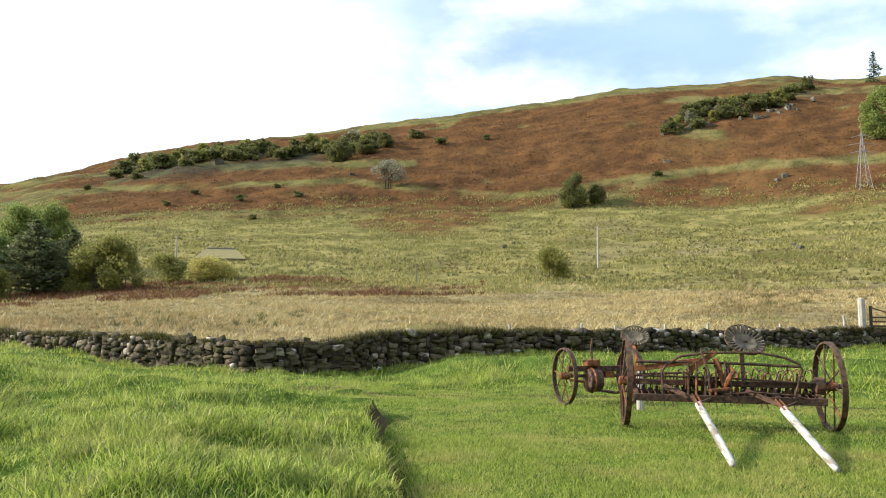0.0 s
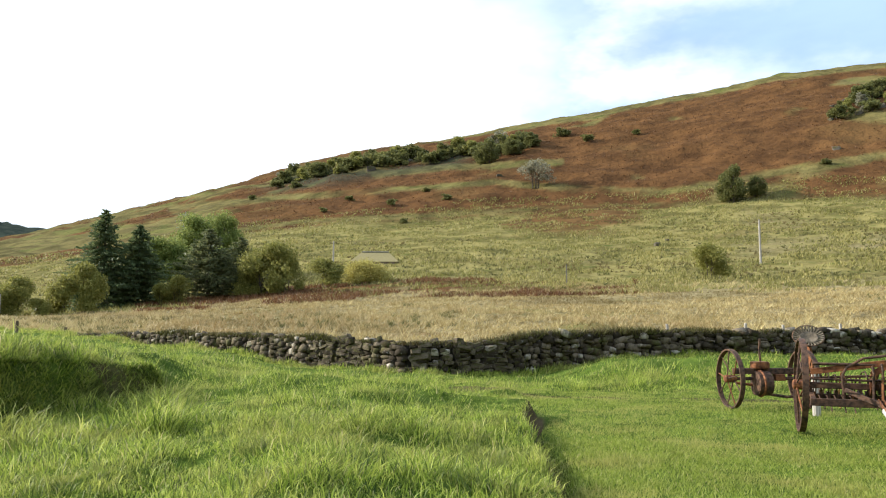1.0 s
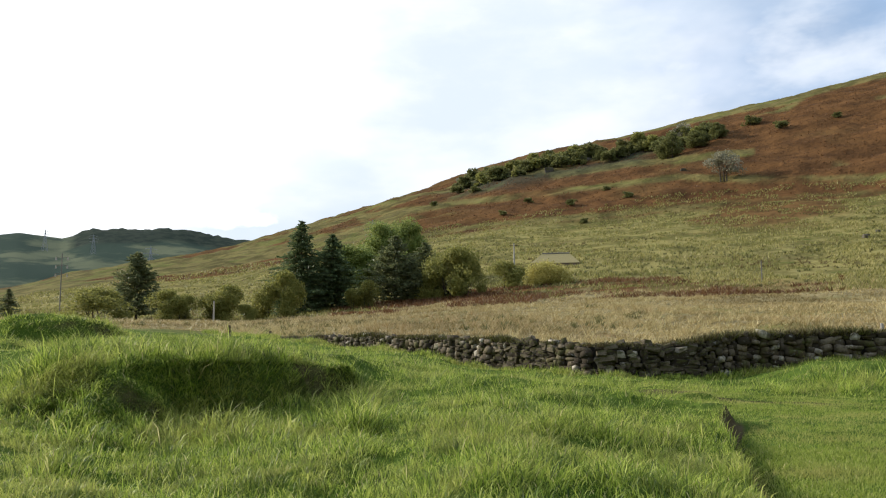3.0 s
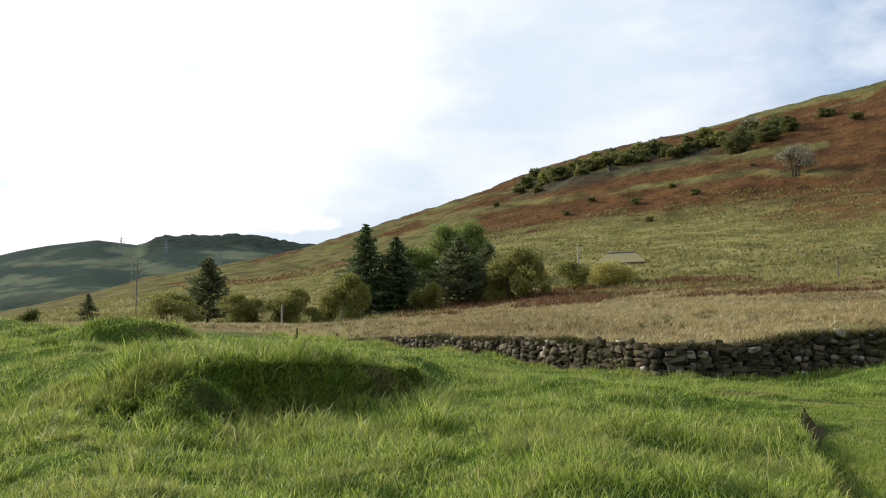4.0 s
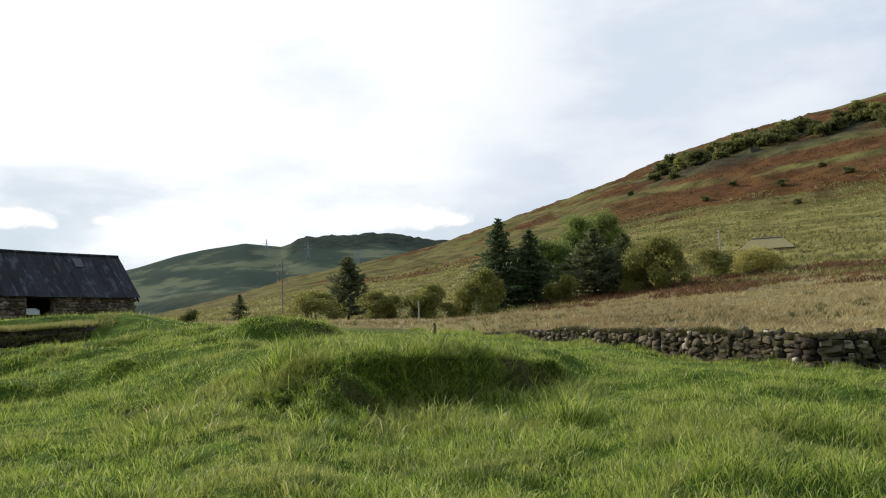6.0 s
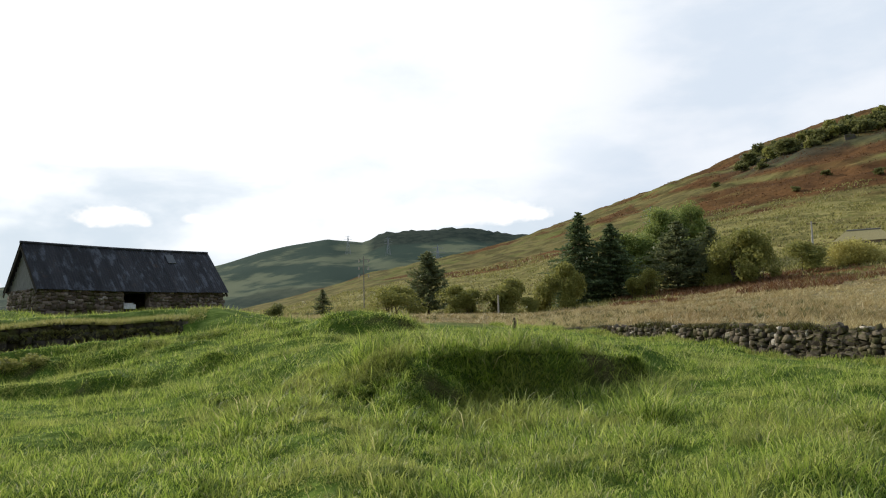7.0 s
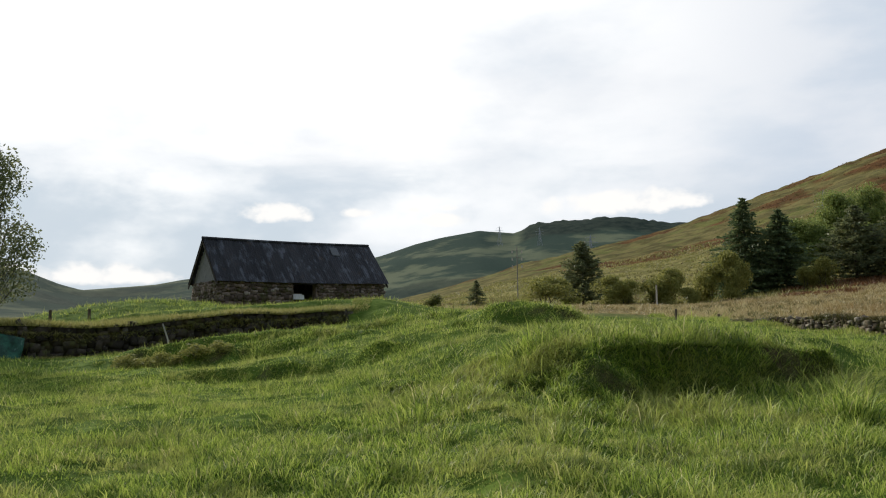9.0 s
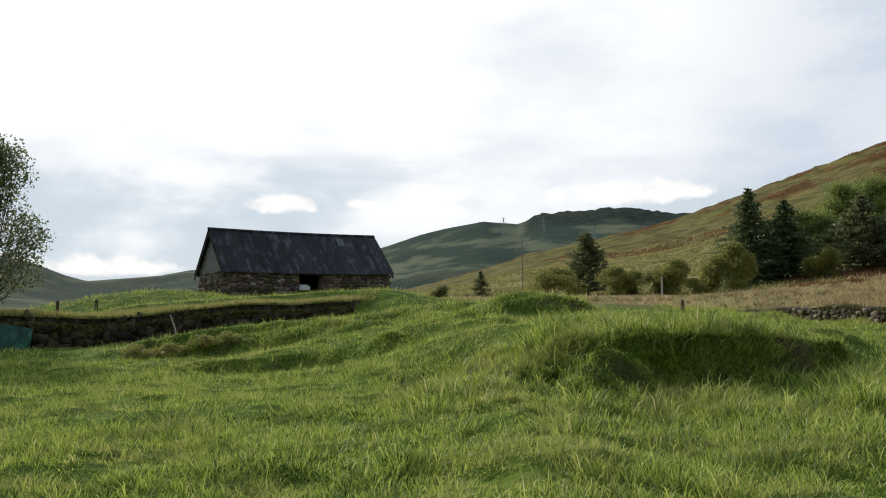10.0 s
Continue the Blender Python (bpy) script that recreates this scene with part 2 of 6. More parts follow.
def fbm(x, y, size, octaves=4, seed=0):
    """Noise from -1 to 1 whose largest lumps are about size metres wide."""
    out, amp, tot = 0.0, 1.0, 0.0
    for k in range(octaves):
        out = out + amp * vnoise(x / size + 31.4 * k, y / size - 17.2 * k, seed + k)
        tot, amp, size = tot + amp, amp * 0.5, size * 0.5
    return 2 * out / tot - 1


# the hill, by bearing (degrees, left of straight ahead): slope angles of its lines from the standpoint
RIDGE_AZ = (-60, -30, -27, -24.4, -20.8, -13, -9, 0, 9.7, 15.7, 21.3, 25.5, 29.7, 33.9, 38.7, 44.6, 49.5, 54, 60, 70, 120)
RIDGE_EL = (15, 16.1, 16.3, 16.9, 16.9, 17.0, 16.4, 15.5, 14.1, 13.0, 11.75, 10.3, 9.0, 7.75, 6.2, 4.9, 3.95, 2.6, 1.2, 0.5, 0.3)
INTAKE_AZ = (-60, -30, -20, 0, 7.6, 15.5, 26, 33, 40, 50, 54, 60, 120)
INTAKE_EL = (9, 9.1, 8.7, 8.8, 8.6, 8.0, 7.0, 5.5, 4.2, 2.8, 2.0, 1.0, 0.4)
FOOT_AZ = (-60, -29, -20, 0, 11.5, 21, 26.5, 32, 38, 44, 50, 60, 120)
FOOT_EL = (3.4, 3.5, 3.8, 3.8, 3.8, 3.1, 2.4, 1.8, 1.35, 1.25, 0.95, 0.7, 0.5)
RANGE_AZ = (20, 30, 38.7, 42.2, 48, 49.8, 52.3, 55.2, 56.9, 59.3, 62, 66, 73, 75, 79.6, 80.9, 82.9, 84.9, 95, 120)
RANGE_EL = (3, 6.2, 6.4, 7.0, 6.75, 6.2, 6.45, 5.95, 5.6, 4.85, 4.2, 3.6, 3.2, 2.8, 2.4, 2.75, 3.55, 4.05, 5.5, 6)


# three turf steps that face the standpoint, by bearing: radius and height of the foot and of the brink
STEP_AZ = (24, 27, 30, 33, 37, 41, 45, 49, 53, 57, 61, 65, 69, 73, 77, 82)
MOUND_FOOT = ((14.5, 14.6, 14.5, 13.0, 12.0, 11.2, 10.8, 11.1, 11.8, 12.8, 13.7, 14.5, 14.5, 14.5, 14.5, 14.5),
              (0.42, 0.48, 0.46, 0.34, 0.28, 0.25, 0.25, 0.32, 0.42, 0.36, 0.26, 0.16, 0.1, 0.1, 0.1, 0.12))
MOUND_BRINK = ((15.1, 15.3, 15.0, 13.6, 12.6, 11.9, 11.9, 12.4, 13.0, 13.7, 14.4, 15, 15, 15, 15, 15),
               (0.46, 0.56, 0.82, 0.98, 1.02, 1.12, 1.07, 1.09, 0.95, 0.68, 0.42, 0.2, 0.11, 0.1, 0.1, 0.12))
LEDGE_FOOT = ((17, 17, 17, 16, 15.5, 15.5, 16, 16.2, 17, 17.5, 18.1, 18.9, 19.4, 20, 20.6, 21),
              (0.62, 0.75, 0.93, 1.08, 1.3, 1.4, 1.4, 1.3, 1.24, 1.05, 0.66, 0.28, 0.12, 0.16, 0.2, 0.2))
LEDGE_BRINK = ((18, 18, 18, 18, 17.5, 17.5, 17.5, 17.6, 18.0, 18.5, 19.0, 19.6, 20.0, 20.5, 21.1, 21.6),
               (0.65, 0.78, 0.95, 1.08, 1.25, 1.36, 1.4, 1.36, 1.32, 1.26, 0.98, 0.6, 0.5, 0.42, 0.26, 0.22))
BANK_FOOT = ((23, 23, 23, 23, 22, 22, 22, 22, 22, 22, 22.2, 22.3, 22.4, 22.8, 23.6, 24.5),
             (0.6, 0.65, 0.7, 0.75, 0.8, 0.9, 1.05, 1.42, 1.6, 1.5, 1.16, 0.88, 0.62, 0.36, 0.4, 0.3))
BANK_BRINK = ((24, 24, 24, 24, 23, 23, 23, 23, 23.2, 23.4, 23.7, 24.0, 24.1, 24.1, 24.4, 25.3),
              (0.6, 0.65, 0.7, 0.75, 0.8, 0.9, 1.05, 1.5, 1.82, 1.76, 1.52, 1.42, 1.36, 1.2, 0.82, 0.35))
BEHIND_Z = (0.7, 0.72, 0.75, 0.75, 0.75, 0.8, 0.9, 1.1, 1.25, 1.25, 1.15, 0.95, 0.7, 0.5, 0.45, 0.42)


def steps(x, y):
    """Height of the stepped turf slope."""
    wob = 0.5 * fbm(x, y, 1.4, 3, 5) + 0.22 * fbm(x, y, 0.5, 2, 15)
    r, az = np.hypot(x, y) + (wob + 0.75 * fbm(x, y, 1.0, 3, 17) * sm(17, 14, np.hypot(x, y))) * sm(7, 11, np.hypot(x, y)), np.degrees(np.arctan2(-x, y)) + 2.0 * fbm(x, y, 2.0, 3, 16)
    at = lambda v: np.interp(az, STEP_AZ, v)
    r0, z0 = 0.0 * r, 0.0 * r
    out = z0
    for rs, zs in (MOUND_FOOT, MOUND_BRINK, LEDGE_FOOT, LEDGE_BRINK, BANK_FOOT, BANK_BRINK, (30.0 + 0 * np.array(STEP_AZ), BEHIND_Z)):
        r1, z1 = at(rs), at(zs)
        k = np.clip((r - r0) / (r1 - r0), 0, 1)
        out = np.where(r >= r0, z0 + (z1 - z0) * k, out)
        r0, z0 = r1, z1
    return out


def steep(x, y):
    """How steep the turf is just here, as rise over run."""
    e, r = 0.12, np.hypot(x, y) + 1e-6
    return (near_ground(x * (1 + e / r), y * (1 + e / r)) - near_ground(x * (1 - e / r), y * (1 - e / r))) / (2 * e)


def ditch_line(x, y):
    """Distance to the left of the edge between the long grass and the mown lawn."""
    return -(x + 0.3 + 0.145 * (y - 7) + 0.10 * fbm(x, y, 1.2, 2, 6) - 0.25 * sm(12.6, 14.0, y))


def near_ground(x, y):
    r, az = np.hypot(x, y), np.degrees(np.arctan2(-x, y))
    d = ditch_line(x, y)
    left = sm(-0.02, 0.16, d) * (1 - 0.85 * sm(13.8, 15.2, y)) * sm(-1, 3, y)
    z = (0.21 + 0.14 * sm(11.5, 13.5, y)) * left + 0.22 * sm(0.2, 2.5, d) * (1 - 0.75 * sm(14.5, 17.5, y)) * sm(-1, 3, y)
    z = z - 0.15 * sm(0.2, 0.0, np.abs(d + 0.08)) * sm(3, 5, y) * sm(14.4, 13.4, y)      # the runnel at its foot
    z = z + 0.2 * sm(8, 14, r) * sm(10, 24, az) * sm(26, 19, r)
    z = z + 0.35 * sm(24, 38, r) * sm(14, 30, az)
    k = sm(20, 29, az) * sm(150, 110, az)
    z = z * (1 - k) + steps(x, y) * k
    z = z + 0.62 * sm(20, 29, r) * sm(4, -2, az)                # rise to the stone wall
    # the second mound
    u, v = (-0.766 * (x + 14.95) + -0.643 * (y - 12.75)), (-0.643 * (x + 14.95) + 0.766 * (y - 12.75))
    far_side = np.where(v > 0, 0.45, 1.0)
    c = np.hypot((u - 0.35) / 2.2, v * far_side / 1.25) + 0.35 * fbm(x, y, 0.9, 3, 8)
    z = z + np.maximum(1.93 - z, 0) * sm(1.15, 0.1, c)
    past = sm(16.5, 19.5, y)
    rise = (sm(27, 42, r) * past + sm(33.0, 36.0, -x) * (1 - past)) * sm(52, 62, az)
    z = z + rise * (1.75 - 1.1 * sm(74, 86, az))
    z = z + 0.5 * sm(4.0, 0.5, np.hypot(x + 37.5, y - 25.0))
    lawn = sm(0.05, -0.1, d) * sm(24, 17, r) * sm(12, 6, az)
    lump = np.maximum(fbm(x, y, 1.1, 3, 13), -0.15)             # tussocks
    return z + (1 - 0.85 * lawn) * (0.08 * fbm(x, y, 2.2, 3, 3) + 0.17 * lump + 0.05 * fbm(x, y, 0.45, 2, 4)) * sm(1, 4, r)


def height(x, y):
    x, y = np.asarray(x, float), np.asarray(y, float)
    r, az = np.hypot(x, y) + 1e-6, np.degrees(np.arctan2(-x, y))
    az = np.where(az > 150, az - 360, az)
    t = lambda a, e: np.tan(np.radians(np.interp(az, a, e)))
    rf, ri = 140.0, 300.0
    rr = 610 + 3.0 * np.clip(az, 0, 60)
    z0 = np.interp(az, (-60, 0, 13, 29, 40, 55, 60, 72, 80, 90, 120), (0.9, 0.9, 0.6, 0.9, 1.2, 2.2, 2.8, 2.4, 1.6, 1.4, 1.0))
    zf, zi, zr = EYE + rf * t(FOOT_AZ, FOOT_EL), EYE + ri * t(INTAKE_AZ, INTAKE_EL), EYE + rr * t(RIDGE_AZ, RIDGE_EL)
    u = np.clip((r - 42) / (rf - 42), 0, 1)
    z = z0 + (zf - z0) * (0.75 * u + 0.25 * u * u)
    u = np.clip((r - rf) / (ri - rf), 0, 1)
    z = z + (zi - zf) * (0.7 * u + 0.3 * u * u)
    u = np.clip((r - ri) / (rr - ri), 0, 1)
    z = z + (zr - zi) * (1.25 * u - 0.25 * u * u * u)
    z = z + np.clip(r - rr, 0, 600) * 0.03 - np.clip(r - rr, 0, 1e9) * 0.02 * (zr > 40)
    rough = sm(60, 300, r)
    z = z + fbm(x, y, 14, 4, 20) * 0.35 * sm(40, 90, r) + fbm(x, y, 55, 5, 21) * 2.8 * rough * np.clip(zr / 90, 0.1, 1) * (1 - sm(0.86, 1.0, r / rr) * 0.6)
    z = z + 1.5 * fbm(x, y, 22, 4, 23) * sm(200, 320, r) * sm(1.0, 0.93, r / rr) * np.clip(zr / 90, 0.1, 1)
    z = z - 9.5 * rough * np.abs(fbm(x, y, 90, 3, 33)) * sm(0.5, 0.7, r / rr) * sm(1, 0.9, r / rr) * np.clip(zr / 100, 0, 1)
    up = sm(290, 340, r) * sm(1.0, 0.95, r / rr) * np.clip(zr / 80, 0.1, 1)
    z = z + up * (1.3 * fbm(x, y, 11, 3, 24) + 0.5 * fbm(x, y, 4.5, 2, 25))
    # the range across the valley
    far = EYE + 2000 * t(RANGE_AZ, RANGE_EL)
    k = sm(800, 2000, r)
    zfar = 6 + (far - 6) * (0.55 * k + 0.45 * k * k) + 10 * sm(49.2, 48.4, az) * vnoise(x / 14, y / 14, 44) * sm(1750, 1900, r) + fbm(x, y, 420, 5, 41) * 30 * sm(850, 1400, r) * sm(2000, 1700, r)
    z = np.where(az > 20, np.maximum(z, np.where(r > 760, zfar, -1e3)), z)
    z = z + 1.0 * sm(7.0, 1.0, np.hypot(x + 47.0, (y - 10.2) * 0.9))      # grassy hump beyond the turf wall
    z = z + 0.22 * fbm(x, y, 5.0, 3, 26) * sm(38, 46, r) * sm(150, 120, r) * sm(58, 50, az)
    w = sm(36, 44, r)
    return near_ground(x, y) * (1 - w) + z * w


def mesh_from(name, verts, faces, mat, smooth=False):
    me = bpy.data.meshes.new(name)
    verts, faces = np.asarray(verts, np.float32), np.asarray(faces, np.int32)
    n, k = faces.shape
    me.vertices.add(len(verts))
    me.vertices.foreach_set("co", verts.ravel())
    me.loops.add(n * k)
    me.loops.foreach_set("vertex_index", faces.ravel())
    me.polygons.add(n)
    me.polygons.foreach_set("loop_start", np.arange(0, n * k, k, dtype=np.int32))
    if smooth:
        me.polygons.foreach_set("use_smooth", np.ones(n, bool))
    me.update(calc_edges=True)
    if mat:
        me.materials.append(mat)
    return me


def bracken_cover(x, y, r, az, ze):
    """How much of the hill's ground is under bracken, 0 to 1; grassy ledges run through it."""
    n1, n2, n3 = fbm(x, y, 60, 5, 51), fbm(x, y, 25, 4, 52), fbm(x, y, 9, 3, 53)
    intake, ridge = np.interp(az, INTAKE_AZ, INTAKE_EL), np.interp(az, RIDGE_AZ, RIDGE_EL)
    up = (ze - intake) / np.maximum(ridge - intake, 0.3)
    hill = sm(290, 305, r)
    brack = hill * sm(-0.12, 0.12, 0.36 + 0.95 * n1 + 0.45 * n2 - 0.6 * sm(0.95, 1.0, up) * sm(17, 9, az) - 0.26 * sm(6, 30, az) - 0.45 * sm(29, 38, az) - 0.3 * sm(0.1, 0.3, n2) * sm(5, 9, az) * sm(0.5, 0.65, up))
    for la, le, wd in (((-30, -17, -5, 7, 16, 23, 30), (11.3, 11.2, 9.75, 10.9, 10.2, 9.5, 8.5), 0.16), ((-12, 0, 8, 21, 34), (8.9, 9.0, 8.75, 7.9, 5.8), 0.10),
                       ((-30, -22, -14), (10.9, 11.5, 10.6), 0.12), ((2, 10, 16), (12.2, 12.0, 11.4), 0.22)):
        brack = brack * (1 - 0.85 * sm(wd + 0.12, wd * 0.5, np.abs(ze - np.interp(az, la, le) + 0.12 * n3)) * (az > la[0]) * (az < la[-1]))
    return brack


def make_ground():
    azs = np.concatenate([np.arange(-48, -33, 1.0), np.arange(-33, 90, 0.3), np.arange(90, 312, 3.0)])
    rs = np.concatenate([[0.0005], np.linspace(0.15, 3, 10), np.linspace(3.15, 8, 32), np.arange(8.1, 26, 0.1), 26 * (290 / 26) ** np.linspace(0, 1, 150)[:-1], np.arange(290, 660, 2.6), 660 * (4600 / 660) ** np.linspace(0, 1, 90)])
    A, Rr = np.meshgrid(np.radians(azs), rs)
    X, Y = -np.sin(A) * Rr, np.cos(A) * Rr
    Z = height(X, Y)
    nr, na = X.shape
    idx = np.arange(nr * na).reshape(nr, na)
    nx = np.roll(idx, -1, axis=1)
    f = np.stack([idx[:-1], nx[:-1], nx[1:], idx[1:]], -1).reshape(-1, 4)[:, ::-1]
    me = mesh_from("ground", np.stack([X, Y, Z], -1).reshape(-1, 3), f, M_GROUND, True)
    x, y, r, az = X.ravel(), Y.ravel(), Rr.ravel(), np.degrees(A.ravel())
    az = np.where(az > 180, az - 360, az)
    ze = np.degrees(np.arctan2(Z.ravel() - EYE, r))
    n1, n2, n3 = fbm(x, y, 60, 5, 51), fbm(x, y, 25, 4, 52), fbm(x, y, 9, 3, 53)
    intake = np.interp(az, INTAKE_AZ, INTAKE_EL)
    ridge = np.interp(az, RIDGE_AZ, RIDGE_EL)
    up = (ze - intake) / np.maximum(ridge - intake, 0.3)
    hill = sm(290, 305, r)
    wl_ = wall_radius(az)
    dry = sm(0, 3, r - wl_) * sm(64, 52, az)
    dry = np.maximum(dry, sm(50, 70, r))
    tuss = sm(100, 165, r + 34 * n1 + 14 * n2) * sm(-0.35, 0.1, 0.35 + n1)
    brack = bracken_cover(x, y, r, az, ze)
    brack = np.maximum(brack, 0.9 * sm(225, 260, r) * sm(0.12, 0.3, n1 - 0.1 * np.abs(az + 12) / 10 + 0.1))
    strip = sm(100, 112, r) * sm(142, 132, r) * sm(-4, 6, az) * sm(34, 28, az)
    brack = np.maximum(brack, strip * sm(-0.2, 0.2, n3 + 0.2))
    hg = hill * np.maximum(sm(0.972, 1.0, up + 0.04 * n2) * (0.6 - 0.45 * sm(9, 17, az)), (1 - brack) * 0.75)
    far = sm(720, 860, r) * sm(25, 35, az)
    top = np.interp(az, RANGE_AZ, RANGE_EL) - ze
    scrub = sm(0.55, 0.75, up) * sm(0.93, 0.85, up) * sm(7, 10, az) * sm(25, 21, az) * sm(-0.3, 0.1, n2 + 0.1)
    # last term: no trees, a faint grey tint for the hazy left end
    forest = far * np.maximum(sm(0.75, 0.6, top + 0.3 * n1) * sm(49.6, 48.8, az), np.maximum(sm(0.08, 0.13, fbm(x, y, 330, 4, 61)) * 0.7, sm(66, 72, az) * 0.2))
    slope = steep(x, y) * (r < 30)
    bare = 0.7 * sm(0.6, 0.9, slope) * sm(0.0, 0.35, fbm(x, y, 0.9, 3, 54)) * (az > 24)
    bare = np.maximum(bare, sm(0.5, 0.8, slope) * sm(32.5, 34, az) * sm(40, 37, az) * sm(15, 13, r) * sm(-0.3, 0.1, fbm(x, y, 0.7, 3, 55)))
    d = ditch_line(x, y)
    bare = np.maximum(bare, 0.95 * sm(0.2, 0.1, np.abs(d + 0.0)) * sm(4, 6, y) * sm(14.6, 14.0, y))
    bare = np.maximum(bare, 0.75 * sm(0.45, 0.15, np.abs(r - 19.3 - 0.04 * az + 0.5 * fbm(x, y, 3.0, 2, 18))) * sm(14, 10, az))
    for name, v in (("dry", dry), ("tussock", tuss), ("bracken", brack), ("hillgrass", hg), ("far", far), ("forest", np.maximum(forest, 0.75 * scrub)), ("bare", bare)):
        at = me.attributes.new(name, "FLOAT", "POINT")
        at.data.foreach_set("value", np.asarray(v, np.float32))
    return tagged(new("ground", me), "rolling green pasture rising to a bracken-brown hillside", "ground", kind="structure")


WALL_LINE = ((22.0, 38.0), (9.0, 34.0), (0.5, 30.5), (-4.6, 27.2), (-6.2, 26.7), (-12.5, 30.6), (-22.0, 36.0), (-38.0, 45.5))


def wall_radius(az):
    a = [math.degrees(math.atan2(-px, py)) for px, py in WALL_LINE]
    rad = [math.hypot(px, py) for px, py in WALL_LINE]
    return np.interp(az, a, rad)


ground = make_ground()


# ---- building blocks ----
def part(name, bm, mat, parent=None, label="", smooth=False):
    """Links a bmesh, or a finished mesh, as one object, under parent where given."""
    if isinstance(bm, bmesh.types.BMesh):
        me = bpy.data.meshes.new(name)
        for f in bm.faces:
            f.smooth = smooth
        bm.to_mesh(me)
        bm.free()
        me.materials.append(mat)
    else:
        me = bm
    ob = new(name, me)
    if parent:
        ob.parent = parent
    if label:
        ob["label"] = label
    return ob


def thing(name, m, label, category, group=""):
    ob = new(name)
    ob.empty_display_size = 0.2
    ob.matrix_world = m
    return tagged(ob, label, category, group)


def box(bm, x0, x1, y0, y1, z0, z1, bevel=0.0, m=None):
    v = bmesh.ops.create_cube(bm, size=1.0)["verts"]
    for q in v:
        q.co = Vector(((x0 + x1) / 2 + q.co.x * (x1 - x0), (y0 + y1) / 2 + q.co.y * (y1 - y0), (z0 + z1) / 2 + q.co.z * (z1 - z0)))
    if bevel:
        es = {e for q in v for e in q.link_edges}
        v = bmesh.ops.bevel(bm, geom=list(es), offset=bevel, segments=2, affect="EDGES", profile=0.6)["verts"]
    if m:
        bmesh.ops.transform(bm, matrix=m, verts=list(v))
    return bm


def tube(bm, pts, rad, sides=8, cap=True):
    """A tube along points; rad is one radius or one for each point."""
    pts = [Vector(p) for p in pts]
    rads = rad if isinstance(rad, (list, tuple)) else [rad] * len(pts)
    rings, ref = [], None
    for i, p in enumerate(pts):
        d = (pts[min(i + 1, len(pts) - 1)] - pts[max(i - 1, 0)]).normalized()
        if ref is None:
            ref = d.orthogonal().normalized()
        u = (ref - d * ref.dot(d)).normalized()
        ref, w = u, d.cross(u)
        rings.append([bm.verts.new(p + (u * math.cos(k * math.tau / sides) + w * math.sin(k * math.tau / sides)) * rads[i]) for k in range(sides)])
    for a, b in zip(rings, rings[1:]):
        for k in range(sides):
            bm.faces.new((a[k], a[(k + 1) % sides], b[(k + 1) % sides], b[k]))
    if cap:
        bm.faces.new(rings[0][::-1])
        bm.faces.new(rings[-1])
    return bm


def bar(bm, a, b, w, h):
    """A flat bar from a to b, w wide (level) and h deep."""
    a, b = Vector(a), Vector(b)
    q = (b - a).to_track_quat("X", "Z").to_matrix().to_4x4()
    return box(bm, 0, (b - a).length, -w / 2, w / 2, -h / 2, h / 2, min(w, h) * 0.15, Matrix.Translation(a) @ q)


def ring(bm, radius, width, thick, segs=40, plane_x=0.0):
    """A wheel's tyre round the x axis."""
    loops = []
    for dx, dr in ((-width / 2, 0), (width / 2, 0), (width / 2, -thick), (-width / 2, -thick)):
        loops.append([bm.verts.new((plane_x + dx, (radius + dr) * math.cos(k * math.tau / segs), (radius + dr) * math.sin(k * math.tau / segs))) for k in range(segs)])
    for a in range(4):
        p, q = loops[a], loops[(a + 1) % 4]
        for k in range(segs):
            bm.faces.new((p[k], p[(k + 1) % segs], q[(k + 1) % segs], q[k]))
    return bm


def polar(az, r):
    return -math.sin(radians(az)) * r, math.cos(radians(az)) * r


def gz(x, y):
    return float(height(np.array([x]), np.array([y]))[0])


def on_slope(az, el, near=60.0, far=640.0):
    """The first place beyond near at which the ground lies at that angle from the standpoint."""
    rs = np.linspace(near, far, 900)
    x, y = -np.sin(radians(az)) * rs, np.cos(radians(az)) * rs
    e = np.degrees(np.arctan2(height(x, y) - EYE, rs))
    k = int(np.argmax(e >= el)) if (e >= el).any() else int(np.argmax(e))
    return float(x[k]), float(y[k]), float(rs[k])


rng = np.random.default_rng(7)


def stone_mesh(seed, mat):
    r = random.Random(seed)
    bm = bmesh.new()
    for sx in (-1, 1):
        for sy in (-1, 1):
            for sz in (-1, 1):                             # blocky, with knocked-off corners
                bm.verts.new((sx * r.uniform(0.3, 0.52), sy * r.uniform(0.3, 0.52), sz * r.uniform(0.3, 0.52)))
    for k in range(8):
        v = [r.uniform(-0.36, 0.36) for q in range(3)]
        v[k % 3] = (0.5 if k % 2 else -0.5) * r.uniform(0.92, 1.1)
        bm.verts.new(v)
    h = bmesh.ops.convex_hull(bm, input=bm.verts[:])
    bmesh.ops.delete(bm, geom=list({g for g in h["geom_interior"] + h["geom_unused"] if isinstance(g, bmesh.types.BMVert)}), context="VERTS")
    bmesh.ops.recalc_face_normals(bm, faces=bm.faces[:])
    me = bpy.data.meshes.new("stone")
    bm.to_mesh(me)
    bm.free()
    me.materials.append(mat)
    return me


STONES = [stone_mesh(k, M_STONE) for k in range(14)]


